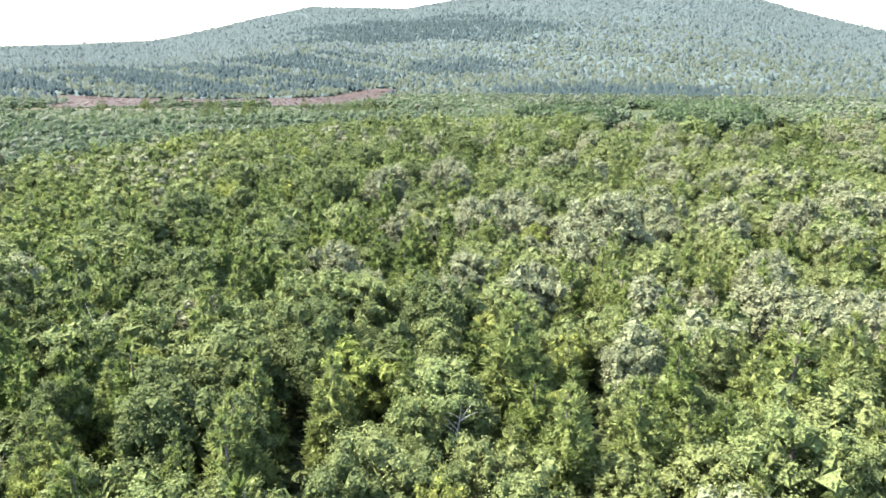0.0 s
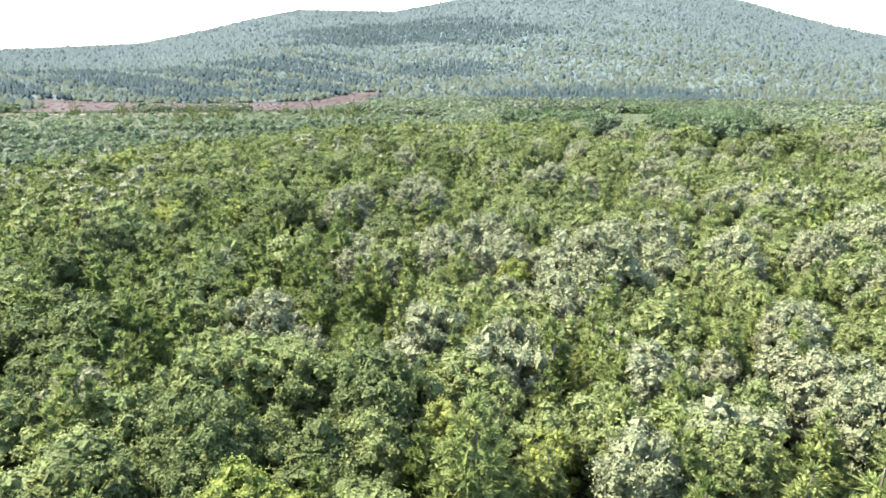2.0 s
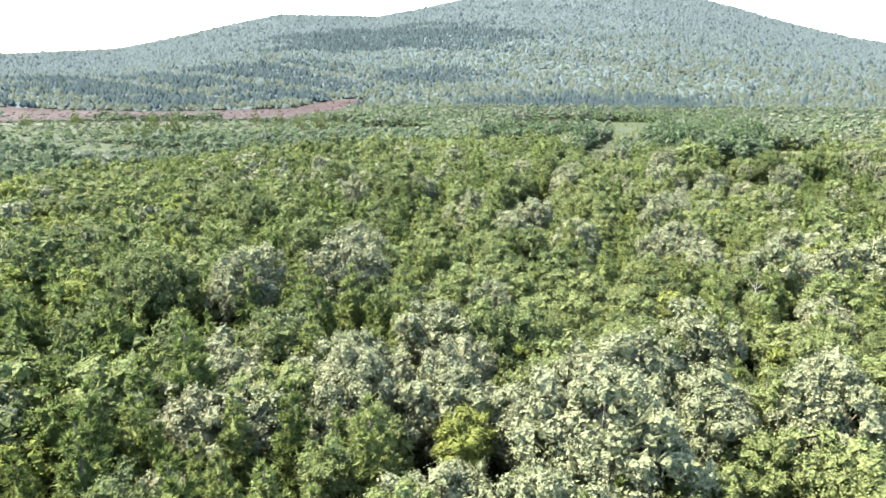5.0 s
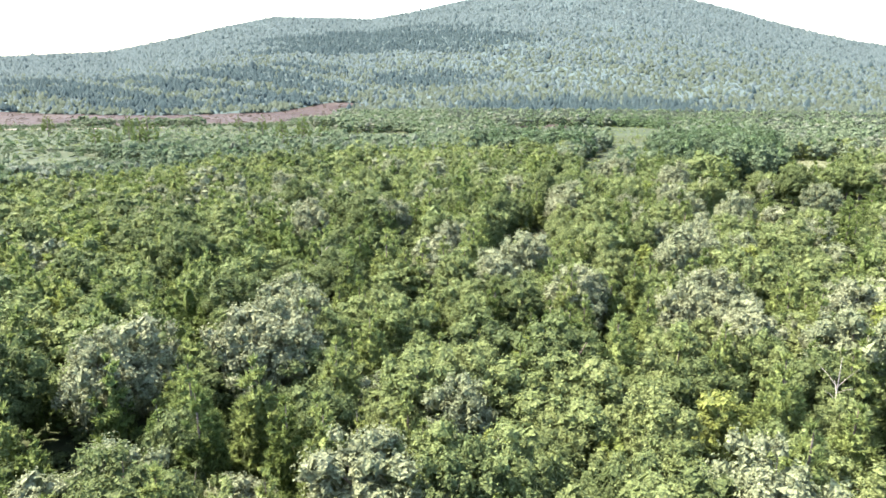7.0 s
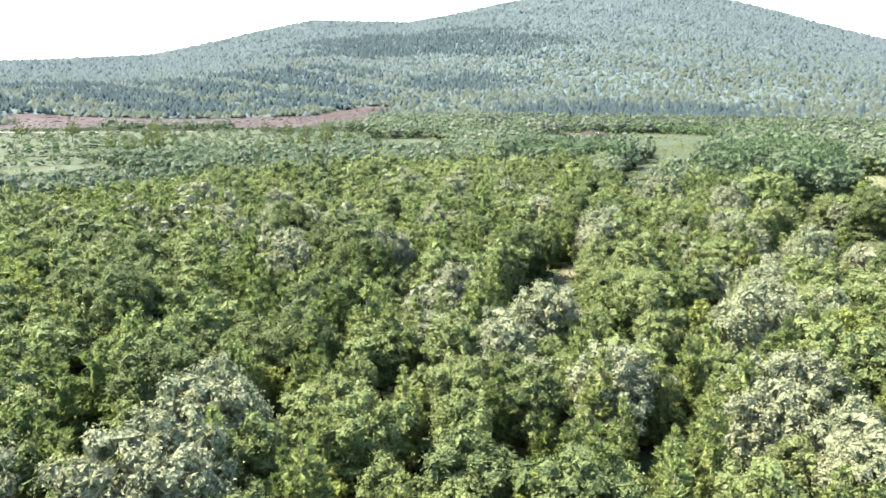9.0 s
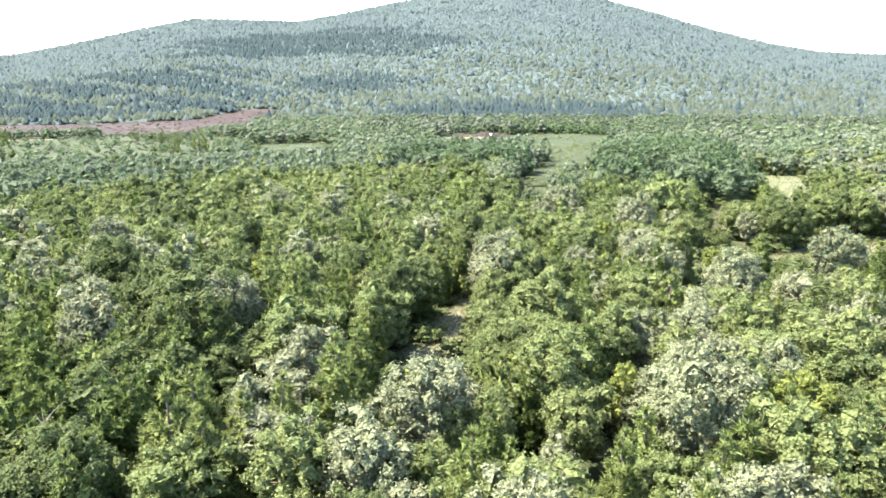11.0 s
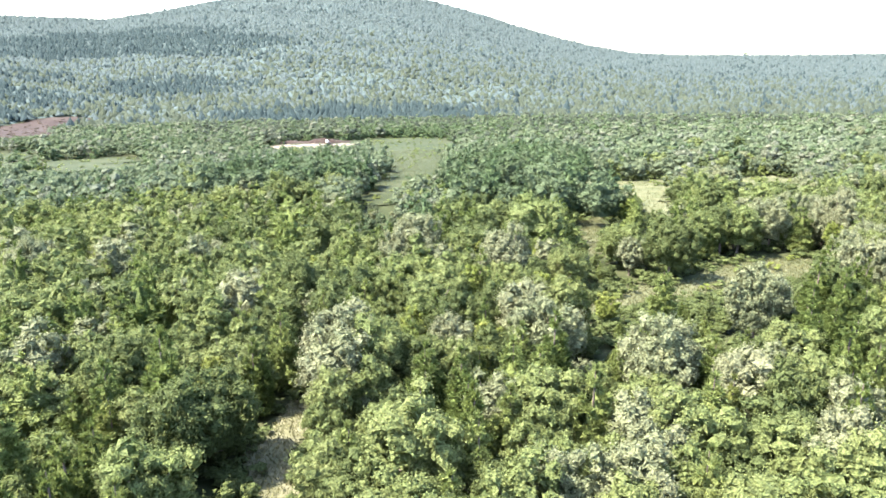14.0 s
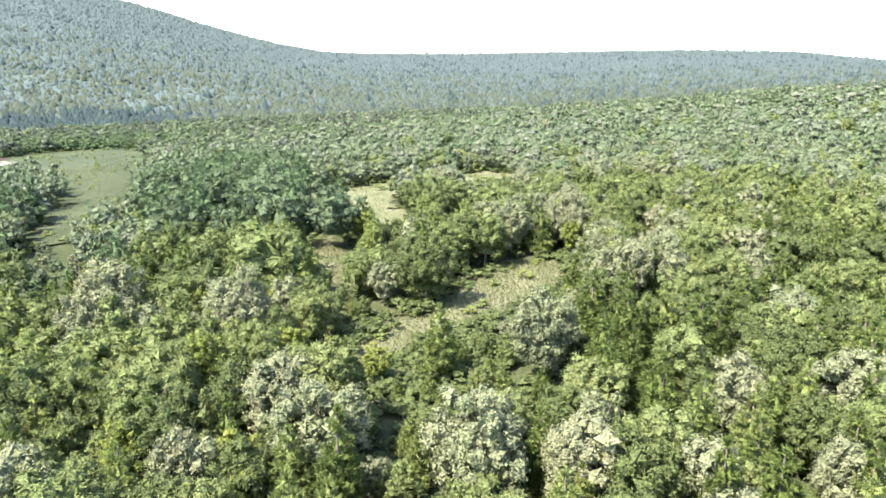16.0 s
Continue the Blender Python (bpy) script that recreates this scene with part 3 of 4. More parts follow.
def mixed(x, y):
    """The kind of tree that grows at each place of the mixed wood."""
    n = len(x)
    left = x < 0.085 * y - 2
    u = rng0.uniform(0, 1, n)
    pines = np.clip(0.38 + 0.16 * patch_noise(x, y, 0.045, 0.7) + 0.10 * left * (y > 55) - 0.03 * (x > 60), 0.1, 0.75)
    pale = np.clip(0.13 + 0.12 * patch_noise(x, y, 0.05, 2.2) - 0.06 * left, 0.02, 0.4)
    kind = np.full(n, "oak", dtype="<U8")
    v = rng0.uniform(0, 1, n)
    kind[v < 0.16 + 0.26 * left] = "dark"
    kind[u < pale] = "pale"
    is_pine = u > 1 - pines
    shade = (v < 0.24 + 0.3 * left) & is_pine
    kind[is_pine] = "pine"
    kind[shade] = "darkpine"
    w = rng0.uniform(0, 1, n)
    kind[w < 0.055] = "yellow"
    kind[w > 0.975] = "cedar"
    shady = inside(x, y, DARK_ZONES) & (v < 0.72)
    kind[shady] = np.where(u < 0.6, "darkpine", "dark")[shady]
    grove = inside(x, y, GROVES)
    kind[grove] = np.where(v < 0.6, "vpine", "vdark")[grove]
    return kind


def low_growth(x, y, reach=110.0):
    """The greatest height of the growth on the near side of the openings, where scrub runs out into the wood."""
    top = np.full(np.shape(x), 99.0)
    fronts = [(q, 60.0) for q in LANE[:3]] + [(q, 45.0) for q in GLADE_EAST] + [(q, 38.0) for q in GLADE_NEAR[:5]] + [(q, 150.0) for q in PAD] + [(q, reach) for q in MEADOW + CUTOVER[:2] + CUTOVER[4:]]
    for band, length in fronts:
        for px, py, w in ((band[0], band[1], band[4]), (band[2], band[3], band[5])):
            far = math.hypot(px - 29, py - 128)
            u = min(length, far * 0.7) / far
            d = np.hypot(x - px, y - py)
            hit = capsule(x, y, px, py, px + (29 - px) * u, py + (128 - py) * u, w, w * 0.8) < 0
            rise = 0.05 + 5.0 / far
            top = np.where(hit, np.minimum(top, 1.2 + rise * np.maximum(d - w, 0)), top)
    return top


placed = []        # kind, x, y, scale across, scale up
for kind, spots in STANDING.items():
    k = kind.split("_")[0]
    for x, y, r in spots:
        like = {"dark": "vdark", "darkpine": "vpine"}.get(k, k) if y > 225 else k
        s = r / KINDS[like][4]
        placed.append((like, x, y, s, min(max(0.55 + 0.45 * s, 0.8), 1.35)))
own = np.array([(p[1], p[2], p[3] * KINDS[p[0]][4]) for p in placed])


def free_of(x, y, gap):
    ok = np.ones(len(x), bool)
    for ox, oy, orad in own:
        ok &= np.hypot(x - ox, y - oy) > orad * 0.66 + gap
    return ok


tx, ty = sown(-330, 480, 6, 470, 3.3, lambda x, y: fan(x, y) & (off_axis(x, y) < 215) & ~inside(x, y, OPEN + MARGINS) & free_of(x, y, 0.4) & (rng0.uniform(0, 1, len(x)) < 0.93))
for k, x, y in zip(mixed(tx, ty), tx, ty):
    s = rng0.uniform(0.68, 1.18)
    if k in ("pale", "oak", "dark"):
        s *= rng0.choice([0.78, 0.95, 1.12])
    u = s ** 0.5 * rng0.uniform(0.76, 1.04)
    if bool(inside(x, y, GROVES)):
        s, u = s * 1.35, u * 1.3
    cut = float(low_growth(x, y)) / (KINDS[k][5] * u)
    if cut < 1:
        if rng0.uniform() > 0.75 + 0.25 * cut:
            continue
        s, u = s * max(cut, 0.16) ** 0.85, u * max(cut, 0.14)
    placed.append((str(k), x, y, s, u))

# ---- single trees of the near wood, and the rest of it joined by kind ----
near_by_kind, mid_by_kind = {}, {}
for p in placed:
    d = float(off_axis(p[1], p[2]))
    landmark = p[3] > 1.2 and p[0] in ("pale", "dark") and d < 75
    (near_by_kind if d < 28 or landmark else mid_by_kind).setdefault(p[0], []).append((d, *p[1:]))


def lay(name, kinds, spots, detail, label, variants=5):
    """Many trees joined into one mesh, of shapes drawn by kind."""
    verts, faces, slots, k = [], [], [], 0
    mats = []
    for kind in kinds:
        if kind not in spots or not len(spots[kind]):
            continue
        if MAT[kind] not in mats:
            mats.append(MAT[kind])
        forms = [shape(kind, 700 + 31 * detail + j, detail)[0] for j in range(variants)]
        arr = np.array(spots[kind])[:, -4:]
        z = land(arr[:, 0], arr[:, 1])
        pick = rng0.integers(0, variants, len(arr))
        turn = rng0.uniform(0, 2 * np.pi, len(arr))
        for j, (v, f) in enumerate(forms):
            q = np.nonzero(pick == j)[0]
            if not len(q):
                continue
            c, s = np.cos(turn[q])[:, None], np.sin(turn[q])[:, None]
            a, u = arr[q, 2][:, None], arr[q, 3][:, None]
            out = np.stack([(v[:, 0] * c - v[:, 1] * s) * a + arr[q, 0][:, None],
                            (v[:, 0] * s + v[:, 1] * c) * a + arr[q, 1][:, None], v[:, 2] * u + z[q][:, None]], -1)
            verts.append(out.reshape(-1, 3))
            faces.append((f[None] + (np.arange(len(q)) * len(v))[:, None, None] + k).reshape(-1, 3))
            slots.append(np.full(len(q) * len(f), mats.index(MAT[kind])))
            k += len(q) * len(v)
    if verts:
        ob = new(name, mesh_of(name, np.concatenate(verts), np.concatenate(faces), mats, np.concatenate(slots)))
        return tagged(ob, label, "woodland", "", "stuff")


# ---- ground: one sheet to the horizon ----
rr = np.concatenate([np.linspace(0, 160, 41), np.geomspace(164, 4600, 90)])
aa = np.radians(np.arange(0, 360, 2.0))
gx = CENTRE[0] + rr[:, None] * np.sin(aa)
gy = CENTRE[1] + rr[:, None] * np.cos(aa)
gv = np.stack([gx, gy, land(gx, gy)], -1).reshape(-1, 3)
na = len(aa)
gf = [(i * na + j, (i + 1) * na + j, (i + 1) * na + (j + 1) % na, i * na + (j + 1) % na) for i in range(len(rr) - 1) for j in range(na)]
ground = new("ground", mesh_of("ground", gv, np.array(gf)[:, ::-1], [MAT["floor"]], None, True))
tagged(ground, "brown leaf-littered forest floor sloping to a valley", "ground", "", "structure")


def cover(name, bands, cell, lift, mat, label, category):
    """A thin sheet of turf or soil over the ground inside the bands."""
    b = np.array(bands)
    w = b[:, 4:].max() + 4
    xs = np.arange(min(b[:, 0].min(), b[:, 2].min()) - w, max(b[:, 0].max(), b[:, 2].max()) + w, cell)
    ys = np.arange(min(b[:, 1].min(), b[:, 3].min()) - w, max(b[:, 1].max(), b[:, 3].max()) + w, cell)
    px, py = np.meshgrid(xs, ys)
    ok = inside(px[:-1, :-1] + cell / 2, py[:-1, :-1] + cell / 2, bands, min(3.0, w * 0.15))
    i, j = np.nonzero(ok)
    n = len(xs)
    f = np.stack([i * n + j, i * n + j + 1, (i + 1) * n + j + 1, (i + 1) * n + j], 1)
    used, inv = np.unique(f, return_inverse=True)
    v = np.stack([px, py, land(px, py) + lift], -1).reshape(-1, 3)[used]
    ob = new(name, mesh_of(name, v, inv.reshape(-1, 4), [mat], None, True))
    return tagged(ob, label, category, "", "structure")


cover("meadow", MEADOW, 4, 0.5, MAT["meadow"], "pale green open meadow between pines", "meadow")
cover("grass_lane", LANE, 2.0, 0.35, MAT["meadow"], "curving pale green grass lane through woods", "grass")
cover("dirt_pad", PAD, 2.0, 0.7, MAT["dirt"], "bare pale pinkish dirt pad at lane's end", "dirt")
cover("glade", GLADE_EAST, 1.5, 0.3, MAT["tan"], "dry yellowish grass glade with brush", "grass")
cover("glade", GLADE_NEAR, 0.4, 0.09, MAT["tan"], "small dry grass glade between oaks", "grass")
cover("track", TRACK, 0.4, 0.10, MAT["sand"], "narrow sandy track between tree crowns", "track")
cover("road", ROAD, 3.0, 0.8, MAT["dirt"], "pale dirt road along the meadow's edge", "road")
cover("cutover", CUTOVER, 6, 0.7, MAT["slash"], "reddish brown cleared ground with cut brush", "ground")

# red earth pushed up behind the pad
bu = np.linspace(0, 1, 49)
bank_v, bank_f = [], []
bank_rng = np.random.default_rng(5)
for i, u in enumerate(bu):
    x, y = 84 + 40 * u, 541 - 9 * u + 2.0 * math.sin(u * 7)
    tall = (1.9 + 0.8 * math.sin(u * 11 + 1) + bank_rng.uniform(-0.5, 0.5)) * math.sin(math.pi * min(max(u, 0.02), 0.98)) ** 0.4
    for j, (off, up) in enumerate(((-4.2, -0.2), (-2.4, 0.45), (-0.9, 0.92), (0.7, 1.0), (2.3, 0.55), (4.0, -0.2))):
        px, py = x + bank_rng.uniform(-0.3, 0.3), y + off + bank_rng.uniform(-0.4, 0.4)
        bank_v.append((px, py, float(land(px, py)) + 0.5 + tall * up * bank_rng.uniform(0.85, 1.15)))
    if i:
        bank_f += [((i - 1) * 6 + j, i * 6 + j, i * 6 + j + 1, (i - 1) * 6 + j + 1) for j in range(5)]
tagged(new("earth_bank", mesh_of("earth_bank", bank_v, np.array(bank_f), [MAT["slash"]], None, True)), "low bank of red earth behind the dirt pad", "earth bank", "", "structure")

# ---- the single trees ----
for kind, spots in near_by_kind.items():
    spots.sort()
    name, label, category, group, r, h = KINDS[kind]
    big = [q for q in spots if q[3] > 1.2 and kind in ("pale", "dark")]
    rest = [q for q in spots if q not in big]
    for chosen, large, count in ((rest[:300], False, 6), (big, True, 3)):
        masters = []
        for j in range(min(count, len(chosen))):
            crown, trunk = shape(kind, 100 + 17 * j, 0, large)
            tree = tagged(new(name), label.replace("oak with", "old oak with") if large else label, category, group)
            part("trunk", mesh_of("trunk", *trunk, [MAT["bark"]], None, True), tree)
            part("crown", mesh_of("crown", *crown, [MAT[kind]]), tree)
            masters.append(tree)
        poses = []
        for d, x, y, s, u in chosen:
            if large:
                s, u = s / 1.4, u / 1.1
            poses.append(Matrix.Translation((x, y, float(land(x, y)))) @ Matrix.Rotation(rng0.uniform(0, 6.283), 4, "Z") @ Matrix.Diagonal((s, s, u, 1)))
        for i in range(len(masters), len(poses)):
            copy_thing(masters[i % count], poses[i])
        for j, tree in enumerate(masters):
            tree.matrix_basis = poses[j]
    spots = rest
    if len(spots) > 300:
        lay("wood_near", [kind], {kind: spots[300:]}, 0, "dense crowns of the near mixed wood")

ORDER = ["oak", "pale", "dark", "pine", "darkpine", "yellow", "cedar", "vpine", "vdark"]
closer = {k: [q for q in v if q[0] < 66 or q[3] > 1.3] for k, v in mid_by_kind.items()}
middle = {k: [q for q in v if 66 <= q[0] < 118 and q[3] <= 1.3] for k, v in mid_by_kind.items()}
farther = {k: [q for q in v if q[0] >= 118 and q[3] <= 1.3] for k, v in mid_by_kind.items()}
lay("mixed_wood", ORDER, closer, 1, "mixed wood of oaks and young pines")
# distant trees swap to the hazed copies of their leaf colours
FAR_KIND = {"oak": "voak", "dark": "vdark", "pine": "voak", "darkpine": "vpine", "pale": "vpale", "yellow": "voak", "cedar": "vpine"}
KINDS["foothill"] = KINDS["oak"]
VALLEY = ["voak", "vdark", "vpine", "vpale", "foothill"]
hazy, hazed_middle = {}, {}
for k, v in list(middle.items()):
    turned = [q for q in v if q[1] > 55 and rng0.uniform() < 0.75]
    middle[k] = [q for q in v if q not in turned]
    hazed_middle.setdefault(FAR_KIND.get(k, k), []).extend(turned)
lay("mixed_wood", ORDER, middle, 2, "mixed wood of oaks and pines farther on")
lay("mixed_wood", VALLEY, hazed_middle, 2, "mixed wood beyond the glades, haze greying its colour")
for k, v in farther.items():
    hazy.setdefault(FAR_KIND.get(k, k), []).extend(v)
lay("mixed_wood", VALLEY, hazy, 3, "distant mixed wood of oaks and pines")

# ---- valley woods ----
vx, vy = sown(-560, 900, 60, 800, 5.6, lambda x, y: fan(x, y, 2) & (off_axis(x, y) >= 215) & (np.hypot(x - 18, y - 90) < 640) & ~inside(x, y, OPEN))
vk = rng0.choice(["voak", "vdark", "vpine", "vpale"], len(vx), p=[0.40, 0.27, 0.25, 0.08])
# the share of hazed crowns grows across the valley
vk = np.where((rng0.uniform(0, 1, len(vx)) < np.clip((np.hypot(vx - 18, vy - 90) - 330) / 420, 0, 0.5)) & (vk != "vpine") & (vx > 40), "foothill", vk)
BELT = [(135, 580, 185, 545, 12, 15), (185, 545, 262, 478, 15, 13)]
vk = np.where(inside(vx, vy, BELT, 2.0) & (rng0.uniform(0, 1, len(vx)) < 0.85), "vpine", vk)
vs = rng0.uniform(0.85, 1.55, len(vx))
vu = vs * 0.74
vcut = np.clip(low_growth(vx, vy, 150.0) / (7.8 * vu), 0.15, 1)
vs, vu = vs * vcut**0.85, vu * vcut
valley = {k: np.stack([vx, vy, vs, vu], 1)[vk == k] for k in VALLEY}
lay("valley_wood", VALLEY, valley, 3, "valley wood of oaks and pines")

# ---- woods on the hill ----
# fill sheet under the crowns, coloured dark for the shaded leaves between them
cr = 640.0 * 1.0075 ** np.arange(151)
ca = np.radians(np.arange(-40, 84, 0.5))
jit = (len(cr), len(ca))
cx = CENTRE[0] + cr[:, None] * (1 + rng0.uniform(-0.0016, 0.0016, jit)) * np.sin(ca + rng0.uniform(-0.002, 0.002, jit))
cy = CENTRE[1] + cr[:, None] * (1 + rng0.uniform(-0.0016, 0.0016, jit)) * np.cos(ca)
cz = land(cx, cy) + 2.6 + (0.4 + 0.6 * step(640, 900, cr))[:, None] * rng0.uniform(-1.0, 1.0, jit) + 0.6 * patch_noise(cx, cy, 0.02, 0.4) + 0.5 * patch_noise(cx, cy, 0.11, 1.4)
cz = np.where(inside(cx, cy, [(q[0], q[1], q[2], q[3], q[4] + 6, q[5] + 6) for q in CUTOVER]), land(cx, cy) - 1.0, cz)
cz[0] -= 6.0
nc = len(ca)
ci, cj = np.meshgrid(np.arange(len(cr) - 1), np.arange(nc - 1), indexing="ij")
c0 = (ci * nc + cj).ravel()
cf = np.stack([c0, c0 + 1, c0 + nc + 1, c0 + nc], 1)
tagged(new("hill_canopy", mesh_of("hill_canopy", np.stack([cx, cy, cz], -1).reshape(-1, 3), cf, [MAT["canopy"]])), "dark sheet between hill crowns, shade of lower leaves in colour", "woodland", "", "stuff")
hx, hy = sown(-1750, 2000, 200, 2080, 5.7, lambda x, y: fan(x, y, 1) & (np.hypot(x - 18, y - 90) >= 640) & (np.hypot(x - 18, y - 90) < 1960) & ~inside(x, y, OPEN))
KINDS["woods"] = KINDS["foothill"] = ("", "", "", "", 2.55, 7.0)
KINDS["shadepine"] = ("", "", "", "", 2.2, 8.0)
hx += rng0.normal(0, 2.2, len(hx))
hy += rng0.normal(0, 2.2, len(hy))
hr, ha = np.hypot(hx - 18, hy - 90), np.degrees(np.arctan2(hx - 18, hy - 90))
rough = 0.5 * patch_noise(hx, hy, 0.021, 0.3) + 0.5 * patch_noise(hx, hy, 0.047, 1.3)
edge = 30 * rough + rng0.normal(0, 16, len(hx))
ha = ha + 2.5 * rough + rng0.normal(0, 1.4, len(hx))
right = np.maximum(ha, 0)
# cloud shadow on the upper slope, painted as a patch of dark crowns
shade_and_pine_stand = (hr + edge > 1285 - 15 * right) & (hr + edge < 1590 - 40 * right) & (ha > -11) & (ha < 8)
# a smaller dark patch, then the belt of pines at the foot
shade_and_pine_stand |= ((hr + edge > 920) & (hr + edge < 1060) & (ha > -4) & (ha < 4.5)) | ((hr + edge > 600) & (hr + edge < 785) & (ha > 5) & (ha < 24))
shade_and_pine_stand |= (hr + edge > 760) & (hr < 1150) & (ha < -6) & (rough > -0.1)
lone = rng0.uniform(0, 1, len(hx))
shade_and_pine_here = (shade_and_pine_stand & (lone < 0.93)) | (lone < 0.05 + 0.10 * (rough > 0.45))
# haze by distance: ever more crowns take the bluer, hazed leaf colour
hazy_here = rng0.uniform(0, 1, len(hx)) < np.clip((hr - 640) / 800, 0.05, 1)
hs = np.exp(rng0.normal(0, 0.28, len(hx))) * 1.2
hillspots = np.stack([hx, hy, hs, (0.62 + 0.26 * hs) * rng0.uniform(0.82, 1.25, len(hx))], 1)
lay("hill_wood", ["woods", "foothill", "shadepine"], {"woods": hillspots[~shade_and_pine_here & hazy_here], "foothill": hillspots[~shade_and_pine_here & ~hazy_here], "shadepine": hillspots[shade_and_pine_here]}, 5, "wooded hill of green crowns with haze in the colour", 40)


# ---- the wood goes on beside and behind the flight ----
def beyond(x, y, lo, hi):
    r = np.hypot(x - 18, y - 90)
    return ~fan(x, y, 0) & (r >= lo) & (r < hi) & ~inside(x, y, OPEN)


def around(x0, x1, y0, y1, cell, lo, hi, detail, label, kinds, grow):
    x, y = sown(x0, x1, y0, y1, cell, lambda x, y: beyond(x, y, 0, 640) & (off_axis(x, y) >= lo) & (off_axis(x, y) < hi))
    kind = rng0.choice(kinds, len(x), p=[0.38, 0.27, 0.25, 0.10])
    size = rng0.uniform(0.8, 1.25, len(x)) * grow
    spots = np.stack([x, y, size, size**0.5 * rng0.uniform(0.75, 1.05, len(x))], 1)
    lay("surrounding_wood", kinds, {k: spots[kind == k] for k in kinds}, detail, label)


around(-110, 230, -80, 280, 3.9, 0, 85, 2, "mixed wood on all sides of the flight", ["oak", "dark", "pine", "pale"], 1.0)
around(-240, 360, -210, 400, 5.6, 85, 200, 3, "mixed wood farther to the sides", ["oak", "dark", "darkpine", "pale"], 1.25)
around(-640, 680, -570, 740, 8.5, 200, 900, 4, "mixed wood that goes on all around", VALLEY[:4], 1.6)
ex, ey = sown(-1280, 1320, -1210, 1400, 13.0, lambda x, y: beyond(x, y, 640, 1300))
es = rng0.uniform(2.0, 3.0, len(ex))
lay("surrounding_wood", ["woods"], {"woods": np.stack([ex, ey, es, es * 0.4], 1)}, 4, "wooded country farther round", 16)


# ---- tall pines scattered over the meadow ----
TALL = [(-39, 391, 13), (-29, 384, 11), (-15.5, 386, 9), (-88, 322, 14), (-93.8, 346, 15), (-43.1, 296, 11), (-29.6, 288, 10), (-41.6, 402, 14), (-108.4, 348, 10), (-190, 458, 14), (-117.6, 352, 11), (-46.6, 378, 12),
        (-150, 470, 12), (-135, 430, 11), (-75, 470, 13), (-210, 500, 12), (-170, 520, 13), (-98, 510, 12), (-62, 455, 11), (-225, 470, 13)]
tall_forms = []
for j in range(4):
    rng = np.random.default_rng(900 + j)
    crown, cen = conifer(rng, 3.6, 13.0, 30, 1, 26, 0.65, 0.36, 0.5, (0.10, 0.19), 0.1, 0.6)
    tall_forms.append((mesh_of("crown", *crown, [MAT["darkpine"]]), mesh_of("trunk", *pine_trunk(rng, 13.0, cen, 14), [MAT["bark"]], None, True)))
for i, (x, y, h) in enumerate(TALL):
    tree = tagged(new("tall_pine_tree"), "tall dark pine with bare lower trunk in meadow", "tree", "tall pines of the meadow")
    tree.matrix_basis = Matrix.Translation((x, y, float(land(x, y)))) @ Matrix.Rotation(i * 1.7, 4, "Z") @ Matrix.Diagonal((h / 13, h / 13, h / 13, 1))
    part("trunk", tall_forms[i % 4][1], tree)
    part("crown", tall_forms[i % 4][0], tree)

wx, wy = sown(-300, -30, 260, 580, 6.5, lambda x, y: fan(x, y) & inside(x, y, MEADOW) & (rng0.uniform(0, 1, len(x)) < 0.4))
ws = rng0.uniform(0.5, 1.0, len(wx))
young = {"vpine": np.stack([wx, wy, ws * 0.9, ws * rng0.uniform(0.4, 0.8, len(wx))], 1)[::2], "voak": np.stack([wx, wy, ws, ws * rng0.uniform(0.3, 0.6, len(wx))], 1)[1::2]}
lay("young_trees", ["vpine", "voak"], young, 3, "young pines and oaks scattered over the meadow")

# ---- dead snags ----
for x, y, h, seed in ((39.7, 102, 8.2, 1), (1.7, 138.7, 7.6, 2), (0.5, 33.8, 6.6, 3), (-24.5, 46.0, 6.5, 4)):
    rng = np.random.default_rng(seed)
    snag = tagged(new("dead_tree"), "bare grey dead tree with broken limbs", "dead tree", "dead trees")
    snag.location = (x, y, float(land(x, y)))
    lean = rng.normal(0, 0.3, 2)
    trunk = tube([(0, 0, -0.3), (lean[0] * 0.4, lean[1] * 0.4, h * 0.5), (lean[0], lean[1], h)], [0.08, 0.05, 0.015])
    part("trunk", mesh_of("trunk", *trunk, [MAT["snag"]], None, True), snag)
    for j in range(6):
        z = h * rng.uniform(0.5, 0.95)
        a = rng.uniform(0, 6.28)
        b = np.array([lean[0] * z / h, lean[1] * z / h, z])
        tip = b + np.array([math.cos(a), math.sin(a), 0.75]) * rng.uniform(0.7, 1.7)
        limb = tube([b, (b + tip) / 2 + (0, 0, 0.08), tip], [0.024, 0.015, 0.006], 5)
        part("limb", mesh_of("limb", *limb, [MAT["snag"]], None, True), snag)

# ---- brush and grass in the openings ----
bx, by = sown(-260, 180, 140, 560, 4.2, lambda x, y: inside(x, y, LANE[:3] + GLADE_EAST + GLADE_NEAR + MEADOW) & (rng0.uniform(0, 1, len(x)) < 0.2 + 0.3 * (patch_noise(x, y, 0.06, 1.0) > 0.2)))
bs = rng0.uniform(0.25, 0.6, len(bx))
low = {"yellow": np.stack([bx, by, bs * 1.2, bs * 0.35], 1)[::3], "oak": np.stack([bx, by, bs, bs * 0.35], 1)[1::3], "pine": np.stack([bx, by, bs * 0.7, bs * 0.4], 1)[2::3]}
tagged(lay("brush", ["yellow", "oak", "pine"], low, 3, "low green brush in the grass"), "", "brush")
qx, qy = sown(-460, -30, 575, 900, 8.5, lambda x, y: inside(x, y, CUTOVER))
KINDS["brush"] = ("", "", "", "", 1.6, 2.2)
qs = rng0.uniform(0.6, 1.4, len(qx))
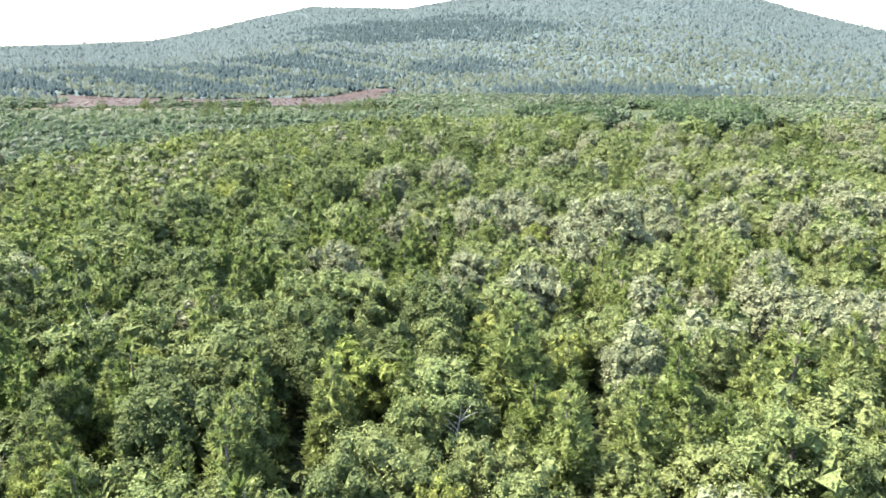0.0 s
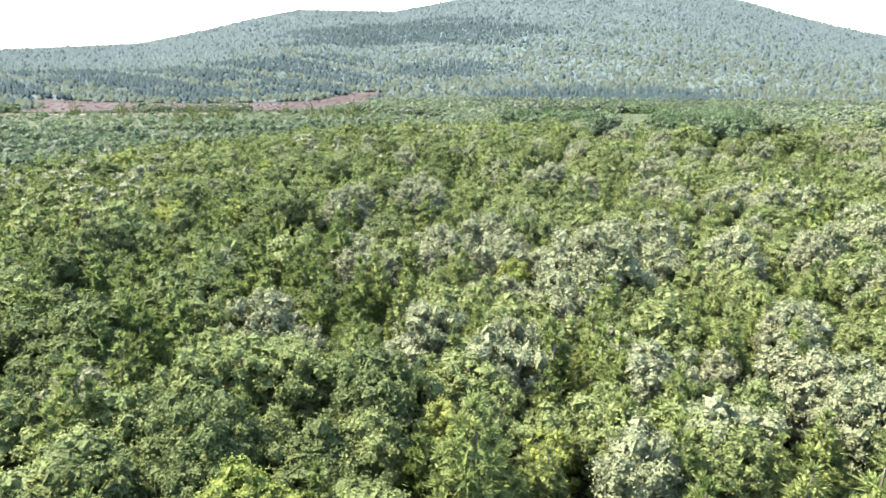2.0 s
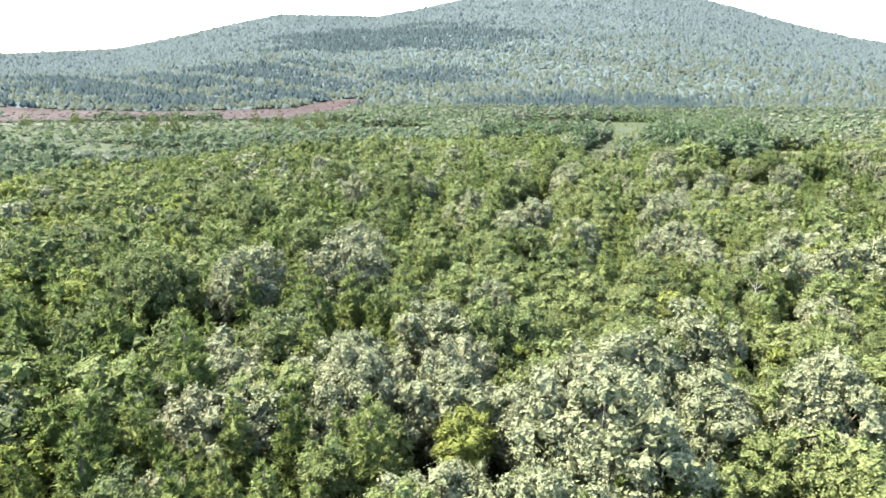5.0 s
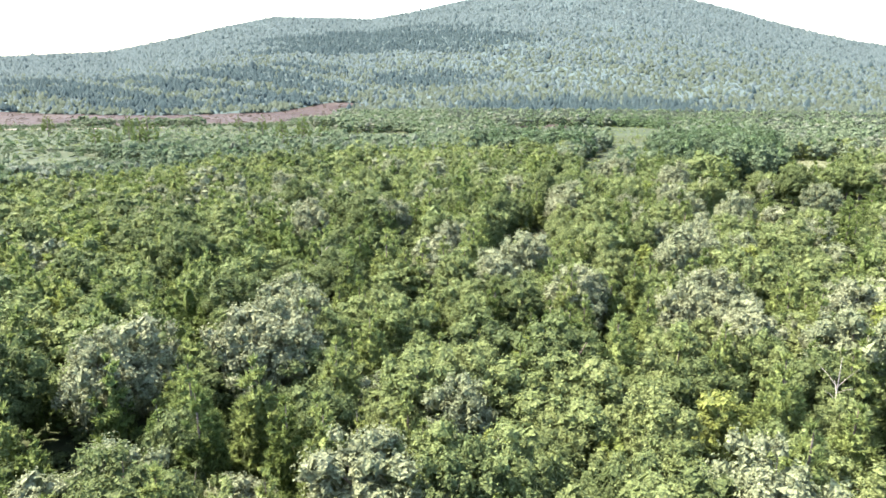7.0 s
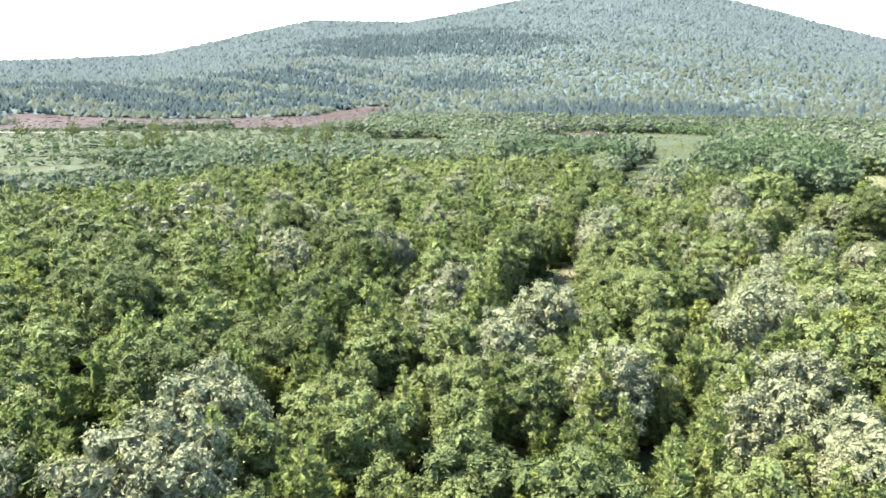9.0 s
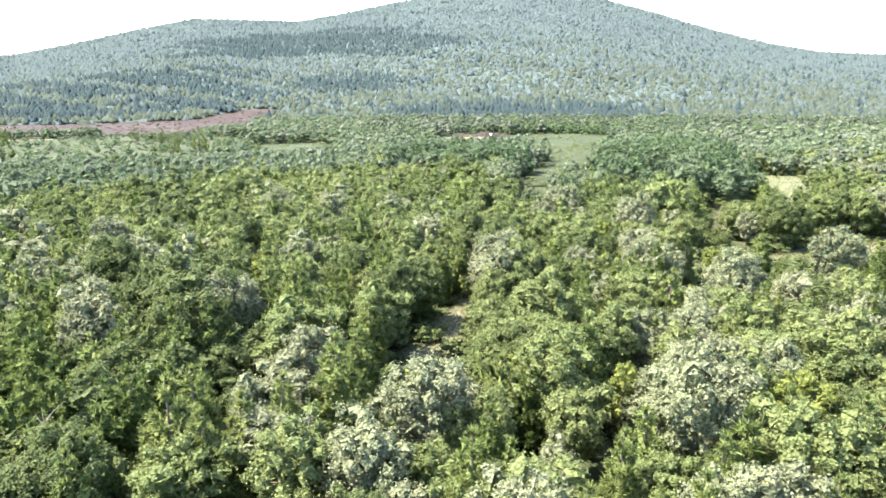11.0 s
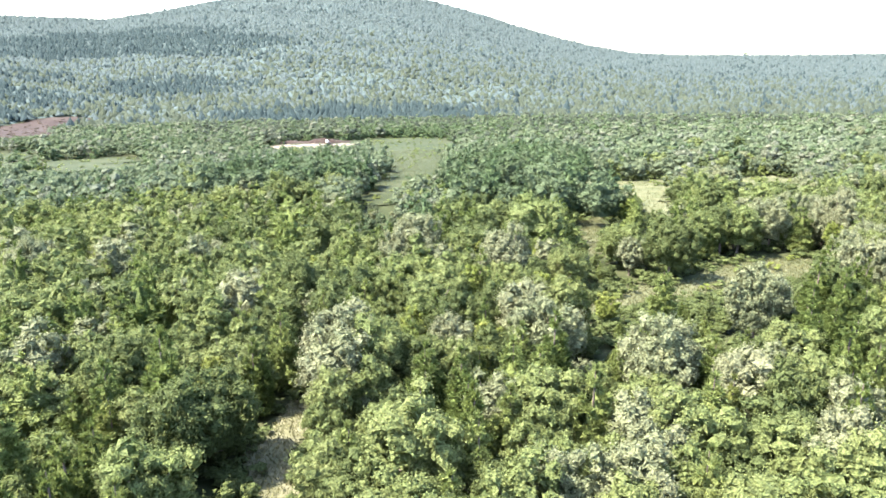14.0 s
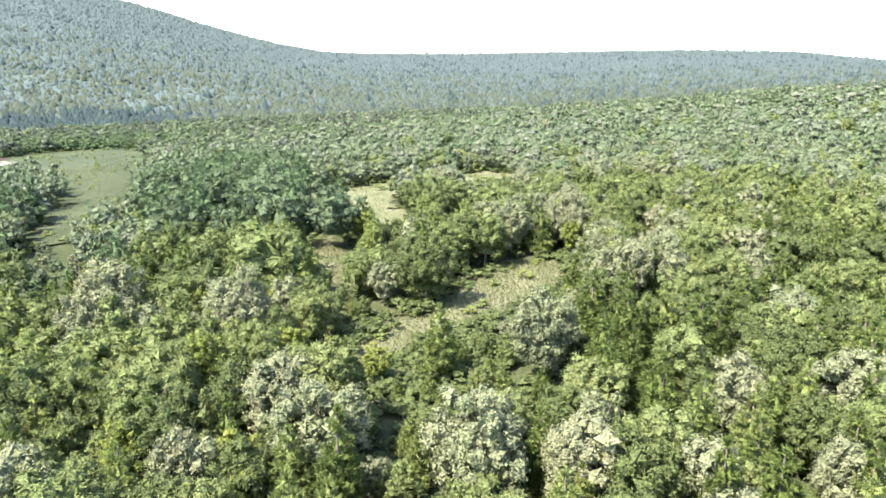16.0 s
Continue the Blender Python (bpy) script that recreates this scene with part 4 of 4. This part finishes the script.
tagged(lay("dead_brush", ["brush"], {"brush": np.stack([qx, qy, qs, qs * rng0.uniform(0.2, 0.6, len(qx))], 1)}, 3, "reddish dead brush on cleared ground"), "", "brush")


def tufts(name, bands, cell, height, label):
    b = np.array(bands)
    w = b[:, 4:].max() + 3
    x, y = sown(min(b[:, 0].min(), b[:, 2].min()) - w, max(b[:, 0].max(), b[:, 2].max()) + w, min(b[:, 1].min(), b[:, 3].min()) - w,
                max(b[:, 1].max(), b[:, 3].max()) + w, cell, lambda x, y: inside(x, y, bands))
    at = np.repeat(np.stack([x, y, land(x, y) + 0.2], 1), 4, 0) + rng0.normal(0, 0.15, (len(x) * 4, 3)) * (1, 1, 0)
    v, f = blades(rng0, at, np.tile((0.0, 0.0, 1.0), (len(at), 1)), height, 0.16, 0.4)
    tagged(new(name, mesh_of(name, v, f, [MAT["grass"]])), label, "grass", "", "stuff")


tufts("grass_tufts", GLADE_NEAR + TRACK, 0.4, 0.26, "dry pale grass tufts in small glades")
tufts("grass_tufts", GLADE_EAST + LANE[:2], 1.0, 0.4, "pale grass tufts along the lane")

# undergrowth between the trees near the glades
ux, uy = sown(14, 190, 130, 300, 2.6, lambda x, y: ((inside(x, y, [(b[0], b[1], b[2], b[3], b[4] + 9, b[5] + 9) for b in GLADE_NEAR + TRACK + GLADE_EAST])) & ~inside(x, y, OPEN)))
us = rng0.uniform(0.3, 0.75, len(ux))
KINDS["bush"] = ("", "", "", "", 1.0, 1.5)
# dark leaves deepen the gaps: colour standing in for shade between the crowns
MAT["bush"] = MAT["dark"]
under = {"bush": np.stack([ux, uy, us * 2.2, us * rng0.uniform(0.8, 1.9, len(ux))], 1)}
tagged(lay("undergrowth", ["bush"], under, 1, "low leafy undergrowth round the glades"), "", "brush")

sx, sy = sown(-50, 150, 18, 200, 2.7, lambda x, y: (off_axis(x, y) < 36) & ~inside(x, y, OPEN))
ss = rng0.uniform(0.5, 0.95, len(sx))
shrubs = {"bush": np.stack([sx, sy, ss * 2.0, ss * rng0.uniform(0.5, 1.2, len(sx))], 1)}
tagged(lay("understory", ["bush"], shrubs, 1, "dense green understory below the crowns"), "", "brush")


# ---- lone tall tree on the far ridge ----
ridge_tree = tagged(new("ridge_pine_tree"), "lone tall pine standing on the far ridge", "tree")
ridge_tree.matrix_basis = Matrix.Translation((1337, 1494, float(land(1337, 1494)))) @ Matrix.Diagonal((1.6, 1.6, 1.6, 1))
part("trunk", tall_forms[0][1], ridge_tree)
part("crown", tall_forms[0][0], ridge_tree)


# ---- machine on the dirt pad ----
def plain(name, colour, rough=0.5, metal=0.0):
    m = bpy.data.materials.new(name)
    m.use_nodes = True
    t = m.node_tree
    p = t.nodes["Principled BSDF"]
    noise_tex, ramp = t.nodes.new("ShaderNodeTexNoise"), t.nodes.new("ShaderNodeValToRGB")
    noise_tex.inputs["Scale"].default_value = 3.0
    ramp.color_ramp.elements[0].color = (*(c * 0.7 for c in colour), 1)
    ramp.color_ramp.elements[1].color = (*colour, 1)
    t.links.new(noise_tex.outputs["Fac"], ramp.inputs[0])
    t.links.new(ramp.outputs[0], p.inputs["Base Color"])
    p.inputs["Roughness"].default_value, p.inputs["Metallic"].default_value = rough, metal
    return m


def block(sx, sy, sz, x=0, y=0, z=0, bevel=0.06, taper=1.0):
    bm = bmesh.new()
    bmesh.ops.create_cube(bm, size=1)
    for v in bm.verts:
        k = taper if v.co.z > 0 else 1.0
        v.co = (v.co.x * sx * k + x, v.co.y * sy * k + y, v.co.z * sz + z)
    bmesh.ops.bevel(bm, geom=bm.edges[:], offset=bevel, segments=2, affect="EDGES")
    me = bpy.data.meshes.new("block")
    bm.to_mesh(me)
    bm.free()
    return me


def painted(me, mat):
    me.materials.append(mat)
    return me


PAINT, STEEL, CAB = plain("dull_ochre_paint", (0.085, 0.052, 0.030)), plain("dark_steel", (0.04, 0.035, 0.03), 0.6, 0.3), plain("white_cab_paint", (0.6, 0.6, 0.58))
MX, MY = 106.5, 512.0
dozer = tagged(new("bulldozer"), "small dull ochre bulldozer with white cab on dirt", "bulldozer")
dozer.matrix_basis = Matrix.Translation((MX, MY, float(land(MX, MY)) + 0.7)) @ Matrix.Rotation(0.6, 4, "Z")
part("body", painted(block(3.4, 1.5, 1.1, 0, 0, 1.35, 0.12, 0.92), PAINT), dozer)
part("cab", painted(block(1.3, 1.4, 1.2, -0.7, 0, 2.45, 0.1, 0.9), CAB), dozer, "white cab")
part("blade", painted(block(0.25, 3.0, 1.1, 2.4, 0, 0.65, 0.08), STEEL), dozer, "dark steel blade")
part("exhaust_pipe", painted(block(0.12, 0.12, 0.9, 0.9, 0.3, 2.3, 0.03), STEEL), dozer)
for side in (-1, 1):
    part("crawler_track", painted(block(3.2, 0.5, 0.9, 0, side * 0.95, 0.46, 0.3), STEEL), dozer)
    part("push_arm", painted(block(2.2, 0.15, 0.2, 1.3, side * 1.3, 0.6, 0.04), STEEL), dozer)
